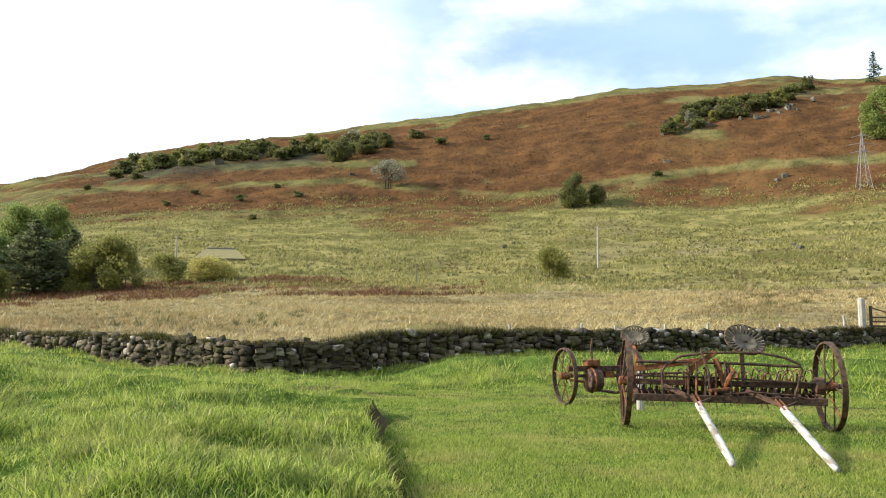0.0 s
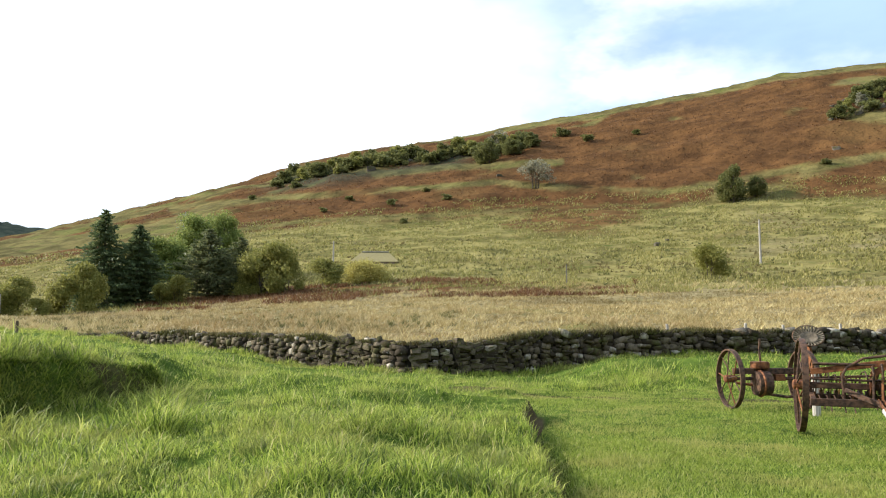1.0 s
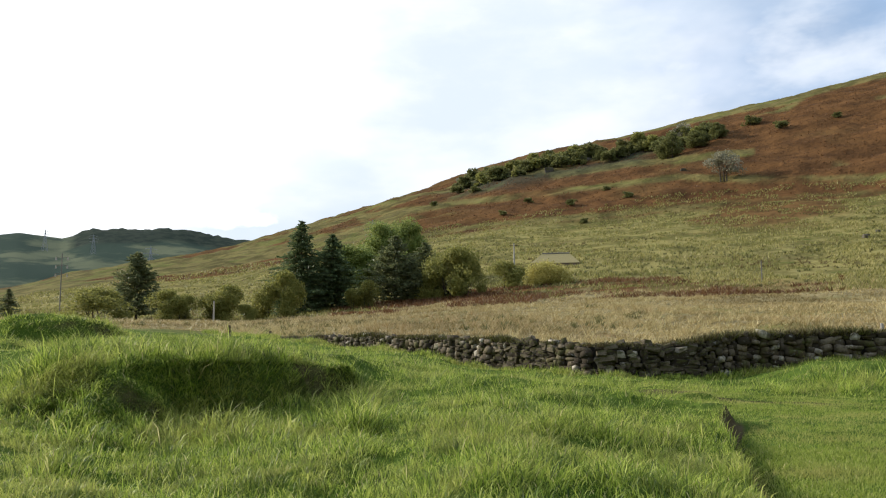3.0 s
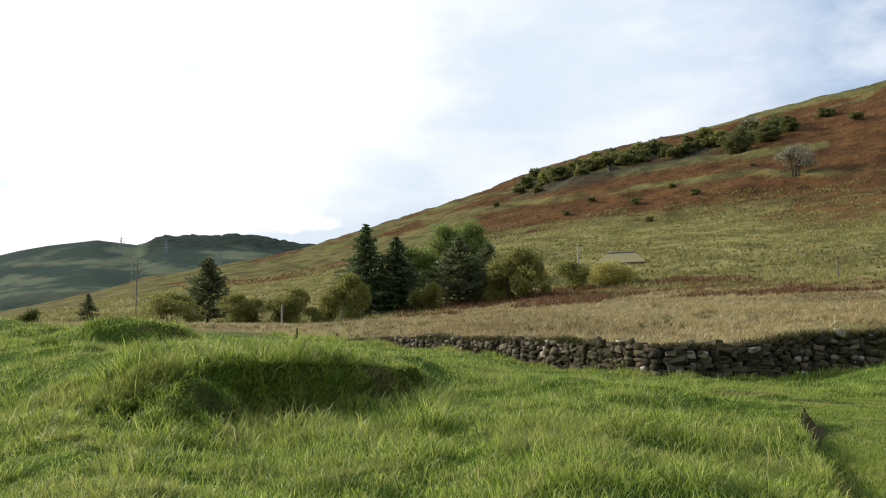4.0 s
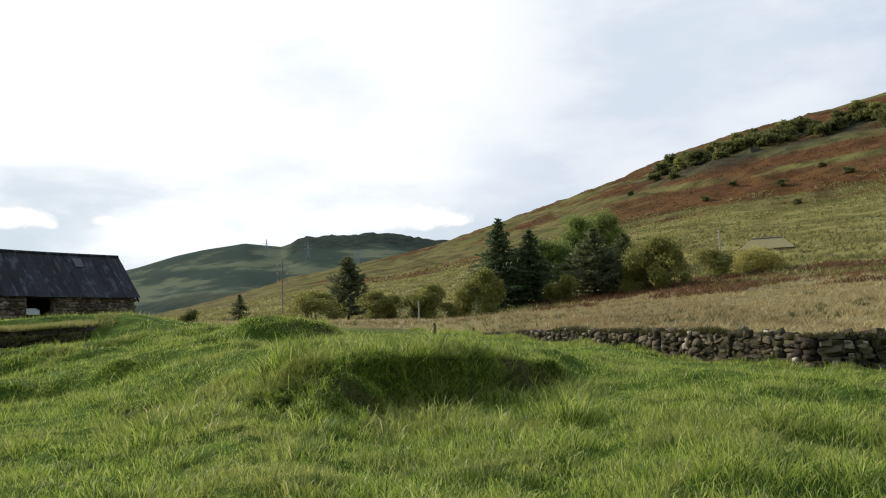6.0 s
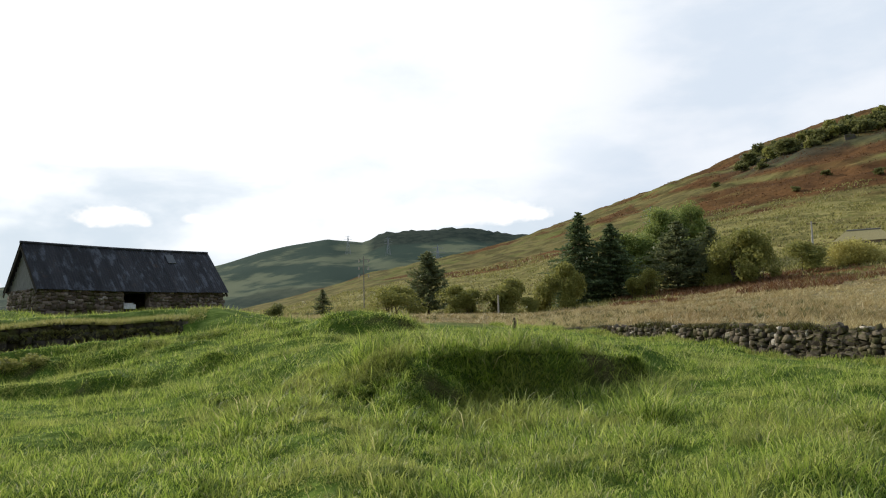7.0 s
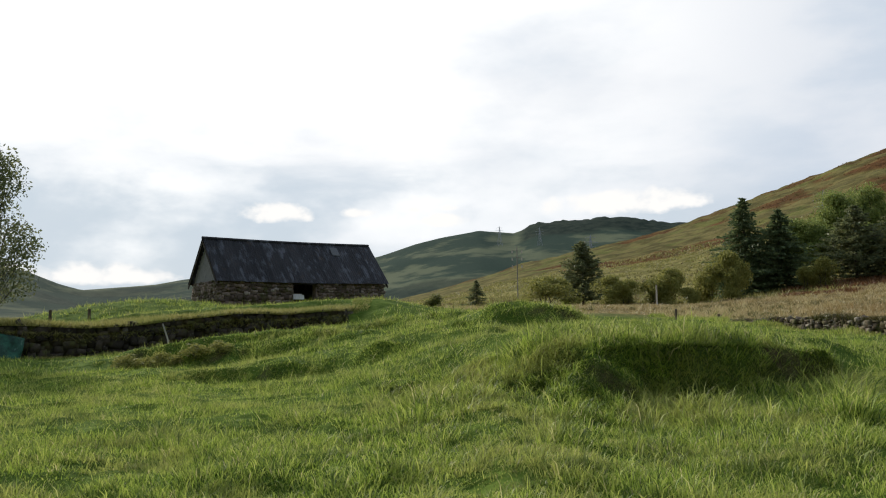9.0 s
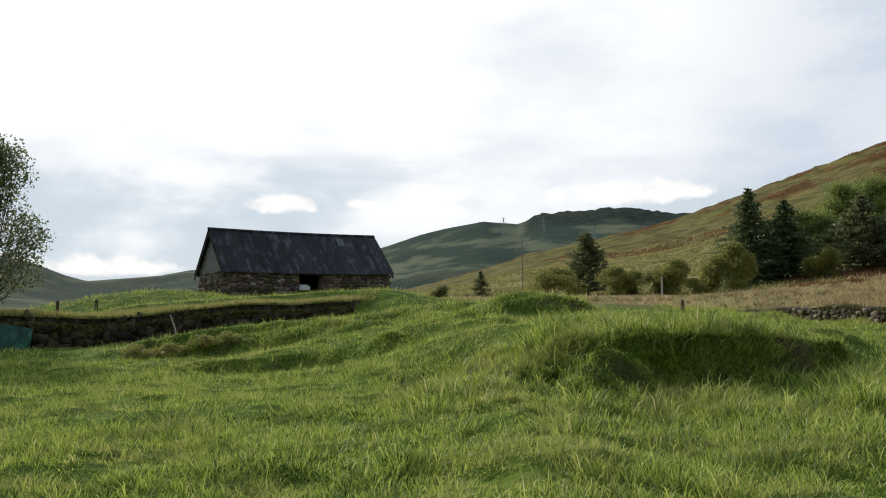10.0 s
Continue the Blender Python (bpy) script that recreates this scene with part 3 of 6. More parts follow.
def joined(name, items, mat):
    """One mesh of many placed copies of small triangle meshes: items of (mesh, matrix)."""
    vs, fs, off, cache = [], [], 0, {}
    for me, m in items:
        if me not in cache:
            co = np.empty(len(me.vertices) * 3, np.float32)
            me.vertices.foreach_get("co", co)
            cache[me] = co.reshape(-1, 3), np.array([tuple(p.vertices) for p in me.polygons], np.int32)
        co, fa = cache[me]
        mm = np.array(m, np.float32)
        vs.append(co @ mm[:3, :3].T + mm[:3, 3])
        fs.append(fa + off)
        off += len(co)
    return mesh_from(name, np.concatenate(vs), np.concatenate(fs), mat)


def blades(name, x, y, z, length, width, lean, mat, segs=1, wind=(0.25, -0.1)):
    """Grass: a bent, tapering blade at each place."""
    n = len(x)
    a = rng.uniform(0, math.tau, n)
    side = np.stack([np.cos(a), np.sin(a), np.zeros(n)], -1) * (width * 0.5)[:, None]
    b = rng.uniform(0, math.tau, n)
    tip = np.stack([np.cos(b) * lean + wind[0], np.sin(b) * lean + wind[1], np.ones(n)], -1)
    tip = tip / np.linalg.norm(tip, axis=1)[:, None] * length[:, None]
    root = np.stack([x, y, z - 0.01], -1)
    if segs == 1:
        v = np.stack([root - side, root + side, root + tip], 1).reshape(-1, 3)
        f = np.arange(3 * n).reshape(-1, 3)
    else:
        mid = root + tip * 0.55 + np.array([0, 0, 0.08]) * length[:, None]
        v = np.stack([root - side, root + side, mid + side * 0.75, mid - side * 0.75, root + tip], 1).reshape(-1, 3)
        o = (np.arange(n) * 5)[:, None]
        f = np.concatenate([o + np.array([[0, 1, 2]]), o + np.array([[0, 2, 3]]), o + np.array([[3, 2, 4]])])
    return mesh_from(name, v, f, mat)


def blades_to(name, x, y, z, length, width, lean, mat, segs=1):
    """Grass: blades that lean as given, and droop over towards their tips where they have two parts."""
    n = len(x)
    tip = lean / np.linalg.norm(lean, axis=1)[:, None] * length[:, None]
    a = rng.uniform(0, math.tau, n)
    side = np.stack([np.cos(a), np.sin(a), np.zeros(n)], -1) * (width * 0.5)[:, None]
    root = np.stack([x, y, z - 0.01], -1)
    if segs == 1:
        v = np.stack([root - side, root + side, root + tip], 1).reshape(-1, 3)
        return mesh_from(name, v, np.arange(3 * n).reshape(-1, 3), mat)
    mid = root + tip * np.array([0.45, 0.45, 0.68])
    tip = tip * np.array([1.12, 1.12, 0.94])
    v = np.stack([root - side, root + side, mid + side * 0.85, mid - side * 0.85, root + tip], 1).reshape(-1, 3)
    o = (np.arange(n) * 5)[:, None]
    return mesh_from(name, v, np.concatenate([o + np.array([[0, 1, 2]]), o + np.array([[0, 2, 3]]), o + np.array([[3, 2, 4]])]), mat)


def leaf_cloud(centres, spread, count, size, seed, flat=0.8, aspect=1.0):
    """Leaves as small bent quads scattered in clumps; centres (n, 3), spread (n,)."""
    g = np.random.default_rng(seed)
    k = g.integers(0, len(centres), count)
    d = g.normal(size=(count, 3))
    d /= np.linalg.norm(d, axis=1)[:, None]
    p = centres[k] + d * (spread[k] * g.uniform(0.25, 1.0, count) ** 0.6)[:, None] * np.array([1, 1, flat])
    u = g.normal(size=(count, 3))
    u /= np.linalg.norm(u, axis=1)[:, None]
    w = np.cross(u, g.normal(size=(count, 3)))
    w /= np.linalg.norm(w, axis=1)[:, None]
    s = size * g.uniform(0.6, 1.3, count)[:, None]
    v = np.stack([p - u * s * aspect, p + w * s * 0.5, p + u * s * aspect, p - w * s * 0.5], 1).reshape(-1, 3)
    return v, np.arange(4 * count).reshape(-1, 4)


# ---- field wall of dry stone ----
TOP_AZ = (-30, -20, -12, -4.7, 3.4, 8.0, 13.4, 22.6, 29, 38, 42)
TOP_EL = (0.27, 0.18, 0.19, 0.11, -0.17, -0.66, -0.68, -0.27, -0.1, -0.26, -0.3)


def wall_run(line, step):
    """Places along a line in plan: (x, y, heading)."""
    out = []
    for (ax, ay), (bx, by) in zip(line, line[1:]):
        n = max(2, int(math.hypot(bx - ax, by - ay) / step))
        for k in range(n):
            f = k / n
            out.append((ax + (bx - ax) * f, ay + (by - ay) * f, math.atan2(by - ay, bx - ax)))
    return out


def core_mesh(name, run, top, half, mat):
    bm = bmesh.new()
    rows = []
    for x, y, h in run:
        nx, ny = -math.sin(h) * half, math.cos(h) * half
        zb, zt = gz(x, y) - 0.3, top(x, y)
        rows.append([bm.verts.new(c) for c in ((x - nx, y - ny, zb), (x - nx * 0.8, y - ny * 0.8, zt), (x + nx * 0.8, y + ny * 0.8, zt), (x + nx, y + ny, zb))])
    for a, b in zip(rows, rows[1:]):
        for k in range(3):
            bm.faces.new((a[k], b[k], b[k + 1], a[k + 1]))
    bm.faces.new(rows[0])
    bm.faces.new(rows[-1][::-1])
    bmesh.ops.recalc_face_normals(bm, faces=bm.faces[:])
    return bm


def stone_places(line, top, half, course, seed, caps=0.45):
    """Courses of stones on the side of a wall that faces the pasture, and a row on its top."""
    r, out = random.Random(seed), []
    for (ax, ay), (bx, by) in zip(line, line[1:]):
        ln, h = math.hypot(bx - ax, by - ay), math.atan2(by - ay, bx - ax)
        nx, ny = -math.sin(h), math.cos(h)
        if nx * (ax + bx) + ny * (ay + by) > 0:
            nx, ny = -nx, -ny
        s = 0.0
        while s < ln:
            w = r.uniform(0.16, 0.5)
            x, y = ax + (bx - ax) * (s + w / 2) / ln, ay + (by - ay) * (s + w / 2) / ln
            zb, zt = gz(x + nx * half, y + ny * half) - 0.08, top(x, y)
            z = zb + r.uniform(-0.1, 0.05)
            while z < zt:
                hh = course * r.uniform(0.5, 1.9)
                ww = w * r.uniform(0.75, 1.2)
                k = (z - zb) / max(zt - zb, 0.1)
                off = half * (1.0 - 0.22 * k) + r.uniform(-0.1, 0.09)
                sh = r.uniform(-0.09, 0.09)
                c = Vector((x + nx * off + math.cos(h) * sh, y + ny * off + math.sin(h) * sh, z + hh / 2))
                m = Matrix.Translation(c) @ Euler((r.uniform(-0.3, 0.3), r.uniform(-0.28, 0.28), h + r.uniform(-0.35, 0.35))).to_matrix().to_4x4()
                out.append((r.choice(STONES), m @ Matrix.Diagonal((ww * 1.12, 0.32, hh * 1.12, 1))))
                z += hh * 0.93
            if r.random() < caps:
                c = Vector((x + r.uniform(-0.1, 0.1), y, zt + r.uniform(-0.02, 0.06)))
                m = Matrix.Translation(c) @ Euler((r.uniform(-0.5, 0.5), r.uniform(-0.5, 0.5), r.uniform(0, 3))).to_matrix().to_4x4()
                out.append((r.choice(STONES), m @ Matrix.Diagonal((w * 1.1, 0.5, r.uniform(0.16, 0.3), 1))))
            s += w * 0.93
    return out


def field_top(x, y):
    az = math.degrees(math.atan2(-x, y))
    return EYE + math.hypot(x, y) * math.tan(radians(np.interp(az, TOP_AZ, TOP_EL))) - 0.08 + 0.07 * float(fbm(np.array(x), np.array(y), 1.6, 2, 77))


field_wall = thing("stone_wall", Matrix(), "mossy grey dry-stone wall, rough and uneven, along the pasture", "stone wall")
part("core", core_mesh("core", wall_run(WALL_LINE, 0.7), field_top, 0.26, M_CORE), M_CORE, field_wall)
field_stones = stone_places(WALL_LINE, field_top, 0.3, 0.145, 3)

# ---- turf-topped bank wall before the barn ----
BANK_LINE = ((-32.0, -6.0), (-32.8, 3.0), (-33.4, 9.0), (-34.0, 17.2), (-35.5, 18.4))
BANK_AZ, BANK_EL = (60, 63.4, 70, 74.6, 79.9, 84.8, 100), (1.3, 1.3, 1.05, 0.7, 0.3, 0.55, 0.6)


def bank_top(x, y):
    az = math.degrees(math.atan2(-x, y))
    return EYE + math.hypot(x, y) * math.tan(radians(np.interp(az, BANK_AZ, BANK_EL))) - 0.16 + 0.12 * float(fbm(np.array(x), np.array(y), 2.5, 2, 79))


bank_wall = thing("bank_wall", Matrix(), "dark shaded stone wall topped with pale turf, below the barn", "stone wall")
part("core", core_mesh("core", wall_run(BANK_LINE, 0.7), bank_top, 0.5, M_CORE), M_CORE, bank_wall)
tagged(part("stones", joined("stones", stone_places(BANK_LINE, lambda x, y: bank_top(x, y) - 0.22, 0.52, 0.22, 8, 0.0), M_BANKSHADE), None, bank_wall), kind="stuff")


# ---- barn ----
def barn_roof_material():
    m = Mat("corrugated_iron", rough=0.7, metal=0.0, spec=0.3)
    m.co = m.geo.outputs["Position"]
    col = m.mix(m.noise(0.8, 4), (0.022, 0.022, 0.025), (0.034, 0.034, 0.038))
    streak = m.noise(1.7, 7, (0.5, 1.3, 0.5), 0.68)
    col = m.mix(m.ramp(streak, 0.5, 0.66, 0, 0.8), col, (0.12, 0.13, 0.15))
    col = m.mix(m.ramp(m.noise(1.6, 5), 0.58, 0.72, 0, 0.5), col, (0.07, 0.045, 0.03))
    return m.color(col).bump(m.noise(25, 4), 0.3, 0.01).m


M_ROOF = barn_roof_material()
M_DARK = wood_material("dark_timber", (0.03, 0.024, 0.018), (0.07, 0.055, 0.04))
M_WHITE = wood_material("white_paint", (0.6, 0.6, 0.58), (0.8, 0.8, 0.78))
M_PALEGLASS = wood_material("milky_sheet", (0.09, 0.095, 0.1), (0.14, 0.145, 0.15))
BX0, BX1, BY0, BY1, BZ, EAVE, TOPZ = -50.6, -45.6, 15.5, 26.65, 1.9, 4.2, 6.76
barn = thing("barn", pose(BX1, BY0, BZ), "old stone barn with a dark streaked corrugated iron roof", "barn")


def stone_face(a, b, z0, z1, seed, hole=None):
    """Small stones over a wall face from a to b in plan, leaving out a stretch for the doorway."""
    r, out = random.Random(seed), []
    ln, h = math.hypot(b[0] - a[0], b[1] - a[1]), math.atan2(b[1] - a[1], b[0] - a[0])
    z = z0
    while z < z1 - 0.05:
        hh = min(r.uniform(0.11, 0.3), z1 - z)
        s = r.uniform(-0.2, 0)
        while s < ln:
            w = r.uniform(0.18, 0.5)
            c = s + w / 2
            if 0.05 < c < ln - 0.05 and not (hole and hole[0] - w * 0.4 < c < hole[1] + w * 0.4):
                m = Matrix.Translation((a[0] + math.cos(h) * c, a[1] + math.sin(h) * c, z + hh / 2 + r.uniform(-0.06, 0.05))) @ Euler((r.uniform(-0.15, 0.15), r.uniform(-0.25, 0.25), h + r.uniform(-0.1, 0.1))).to_matrix().to_4x4()
                out.append((r.choice(STONES), m @ Matrix.Diagonal((w * 1.12, r.uniform(0.12, 0.22), hh * 1.15, 1))))
            s += w * 0.95
        z += hh * 0.95
    return out


def build_barn():
    W, L, E, T = BX1 - BX0, BY1 - BY0, EAVE - BZ, TOPZ - BZ
    d0, d1 = 4.65, 6.2                                   # the doorway
    wall = bmesh.new()
    box(wall, -0.55, 0, 0, d0, -0.4, E)
    box(wall, -0.55, 0, d1, L, -0.4, E)
    box(wall, -0.55, 0, d0, d1, -0.4, 0.25)
    part("front_wall", wall, M_BARNSTONE, barn)
    for nm, ya, yb in (("gable_wall", 0.0, 0.55), ("gable_wall", L - 0.55, L)):
        part(nm, box(bmesh.new(), -W + 0.55, -0.553, ya, yb, -0.4, E), M_BARNSTONE, barn)
    part("back_wall", box(bmesh.new(), -W, -W + 0.547, 0, L, -0.4, E), M_BARNSTONE, barn)
    st = stone_face((0.0, 0.0), (0.0, L), 0, E - 0.05, 21, (d0, d1)) + stone_face((0.0, 0.0), (-W, 0.0), 0, E - 0.05, 22)
    tagged(part("rubble", joined("rubble", st, M_BARNSTONE), None, barn), kind="stuff")
    part("lintel", box(bmesh.new(), -0.5, 0.06, d0 - 0.2, d1 + 0.2, E - 0.16, E, 0.015), M_DARK, barn, "dark timber lintel")
    # solid dark block stands in for the shade inside the open slit
    part("vent_slit_shade", box(bmesh.new(), -0.1, 0.085, 9.25, 9.42, 1.4, 2.0), M_DARK, barn, "narrow dark block standing for the shaded vent slit")
    for y in (0.03, L - 0.15):                            # gable boarding
        n = 20
        for k in range(n):
            xa, xb = -W + W * k / n + 0.006, -W + W * (k + 1) / n - 0.006
            mid = (xa + xb) / 2
            top = E + (T - E) * (1 - abs(mid + W / 2) / (W / 2)) - 0.04
            if top - E > 0.1:
                part("board", box(bmesh.new(), xa, xb, y, y + 0.03 + 0.008 * (k % 2), E - 0.05, top), M_BOARD, barn)
    slope = math.hypot(W / 2, T - E) + 0.28
    ang = math.atan2(T - E, W / 2)
    n = 13
    w = (L + 0.5) / n
    me = bpy.data.meshes.new("roof_sheet")                # one sheet, ribs running down the slope
    bm = bmesh.new()
    cols = 25
    for j in range(2):
        for i in range(cols):
            bm.verts.new(((-slope) * j, (w + 0.05) * i / (cols - 1), 0.018 * math.cos(i * math.pi / 2)))
    vs = list(bm.verts)
    for i in range(cols - 1):
        bm.faces.new((vs[i], vs[cols + i], vs[cols + i + 1], vs[i + 1]))
    bmesh.ops.solidify(bm, geom=bm.faces[:], thickness=0.006)
    bm.to_mesh(me)
    bm.free()
    me.materials.append(M_ROOF)
    rr = random.Random(4)
    for side in (0, 1):
        for k in range(n):
            ob = new("roof_sheet", me)
            ob.parent = barn
            sag = 0.10 * math.sin(math.pi * (k + 0.5) / n)
            base = pose(-W / 2, -0.25 + w * k, T + 0.13 - sag * 0.6 + 0.012 * (k % 2)) @ Matrix.Rotation(math.pi if side else 0, 4, "Z")
            if side:
                base = pose(-W / 2, -0.25 + w * (k + 1) + 0.05, T + 0.13 - sag * 0.6 + 0.012 * (k % 2)) @ Matrix.Rotation(math.pi, 4, "Z")
            ob.matrix_local = base @ Matrix.Rotation(math.pi, 4, "Z") @ pose(0, -w - 0.05, 0) @ Matrix.Rotation(ang, 4, "Y") @ Matrix.Rotation(math.pi, 4, "Z") @ pose(0, -w - 0.05, 0)
    rb = bmesh.new()
    tube(rb, [(-W / 2, -0.27 + (L + 0.54) * k / 12, T + 0.15 - 0.06 * math.sin(math.pi * k / 12)) for k in range(13)], 0.09, 8)
    part("ridge_cap", rb, M_ROOF, barn)
    for yy in (-0.22, L + 0.2):
        for s in (-1, 1):
            part("verge_board", bar(bmesh.new(), (-W / 2, yy, T - 0.1), (-W / 2 + s * (W / 2 + 0.2), yy, E - 0.3), 0.04, 0.16), M_DARK, barn)
    u = Vector((math.cos(ang), 0, -math.sin(ang)))
    c = Vector((-W / 2, 8.5, T + 0.12)) + u * 0.8 + Vector((math.sin(ang), 0, math.cos(ang))) * 0.03
    part("skylight", box(bmesh.new(), -0.4, 0.4, -0.27, 0.27, -0.02, 0.02, 0.005, Matrix.Translation(c) @ Matrix.Rotation(ang, 4, "Y")), M_PALEGLASS, barn, "pale milky roof light")
    part("floor", box(bmesh.new(), -W + 0.55, -0.5, 0.55, L - 0.55, -0.3, 0.1), M_DARK, barn)
    part("threshold", box(bmesh.new(), -0.53, 0.02, d0 + 0.005, d1 - 0.005, 0.25, 0.35, 0.02), M_BARNSTONE, barn)


build_barn()


def build_trough():
    t = thing("feed_trough", pose(-45.75, 15.5 + 5.05, BZ + 0.55), "pale metal feed trough standing in the barn doorway", "trough")
    bm = bmesh.new()
    box(bm, -0.25, 0.1, -0.36, 0.36, 0.62, 0.66)
    box(bm, -0.25, -0.21, -0.36, 0.36, 0.66, 0.98)
    box(bm, 0.07, 0.1, -0.36, 0.36, 0.66, 0.86)
    box(bm, -0.21, 0.07, -0.36, -0.33, 0.66, 0.9)
    box(bm, -0.21, 0.07, 0.33, 0.36, 0.66, 0.9)
    part("basin", bm, M_WHITE, t)
    for x in (-0.2, 0.05):
        for y in (-0.3, 0.3):
            part("leg", box(bmesh.new(), x - 0.025, x + 0.025, y - 0.025, y + 0.025, -0.2, 0.62), M_DARK, t)


build_trough()


# ---- hay rake ----
def spoke_wheel(parent, name, x, radius, spokes, width, tilt=0.0):
    rim = part(name, ring(bmesh.new(), radius, width, 0.03), M_RUST, parent, "rusted iron spoked wheel")
    rim.matrix_local = pose(x, 0, radius, 0, tilt, 0)
    hub = bmesh.new()
    tube(hub, [(-0.12, 0, 0), (-0.1, 0, 0), (0.1, 0, 0), (0.12, 0, 0)], [0.05, 0.075, 0.075, 0.05], 14)
    part("hub", hub, M_RUSTO, rim)
    for k in range(spokes):
        a = k * math.tau / spokes + 0.15
        s = 0.06 if k % 2 else -0.06
        part("spoke", tube(bmesh.new(), [(s, 0.06 * math.cos(a), 0.06 * math.sin(a)), (0, (radius - 0.025) * math.cos(a), (radius - 0.025) * math.sin(a))], 0.013, 6), M_RUST if k % 3 else M_RUSTO, rim)
    return rim


def pan_seat(parent, m, size):
    """Slotted cast-iron pan seat: slats between a raised rim and a solid middle."""
    mid = bmesh.new()
    rows = []
    for i in range(9):
        u = -1 + 2 * i / 8
        row = []
        for j in range(9):
            v = -1 + 2 * j / 8
            s = math.sqrt(max(0.0, 1 - u * u))
            x, y = u * 0.62, v * s * 0.48
            row.append(mid.verts.new((x * size, y * size - 0.06 * size, 0.28 * size * (x * x + y * y) + 0.02)))
        rows.append(row)
    for a, b in zip(rows, rows[1:]):
        for k in range(8):
            if len({a[k], a[k + 1], b[k], b[k + 1]}) == 4:
                mid.faces.new((a[k], a[k + 1], b[k + 1], b[k]))
    bmesh.ops.remove_doubles(mid, verts=mid.verts[:], dist=0.0005)
    bmesh.ops.solidify(mid, geom=mid.faces[:], thickness=0.012)
    seat = part("seat", mid, M_SEAT, parent, "worn slotted iron pan seat", True)
    seat.matrix_local = m
    rim = bmesh.new()
    pts = []
    for k in range(33):
        a = math.tau * k / 32
        up = 0.12 + 0.16 * max(0.0, math.sin(a)) ** 1.5
        pts.append((size * 0.98 * math.cos(a), size * (0.78 * math.sin(a) + 0.02), size * up))
    tube(rim, pts, 0.014, 6, False)
    part("rim", rim, M_RUST, seat, smooth=True)
    for k in range(26):
        a = math.tau * (k + 0.5) / 26
        up = 0.12 + 0.16 * max(0.0, math.sin(a)) ** 1.5
        o = Vector((size * 0.97 * math.cos(a), size * (0.77 * math.sin(a) + 0.02), size * up))
        i = Vector((size * 0.58 * math.cos(a), size * (0.45 * math.sin(a) - 0.06), 0.09 * size + 0.02))
        q = (o + i) / 2 - Vector((0, 0, 0.03 * size))
        part("slat", tube(bmesh.new(), [i, q, o], [0.014, 0.022, 0.026], 6), M_SEAT, seat)
    return seat


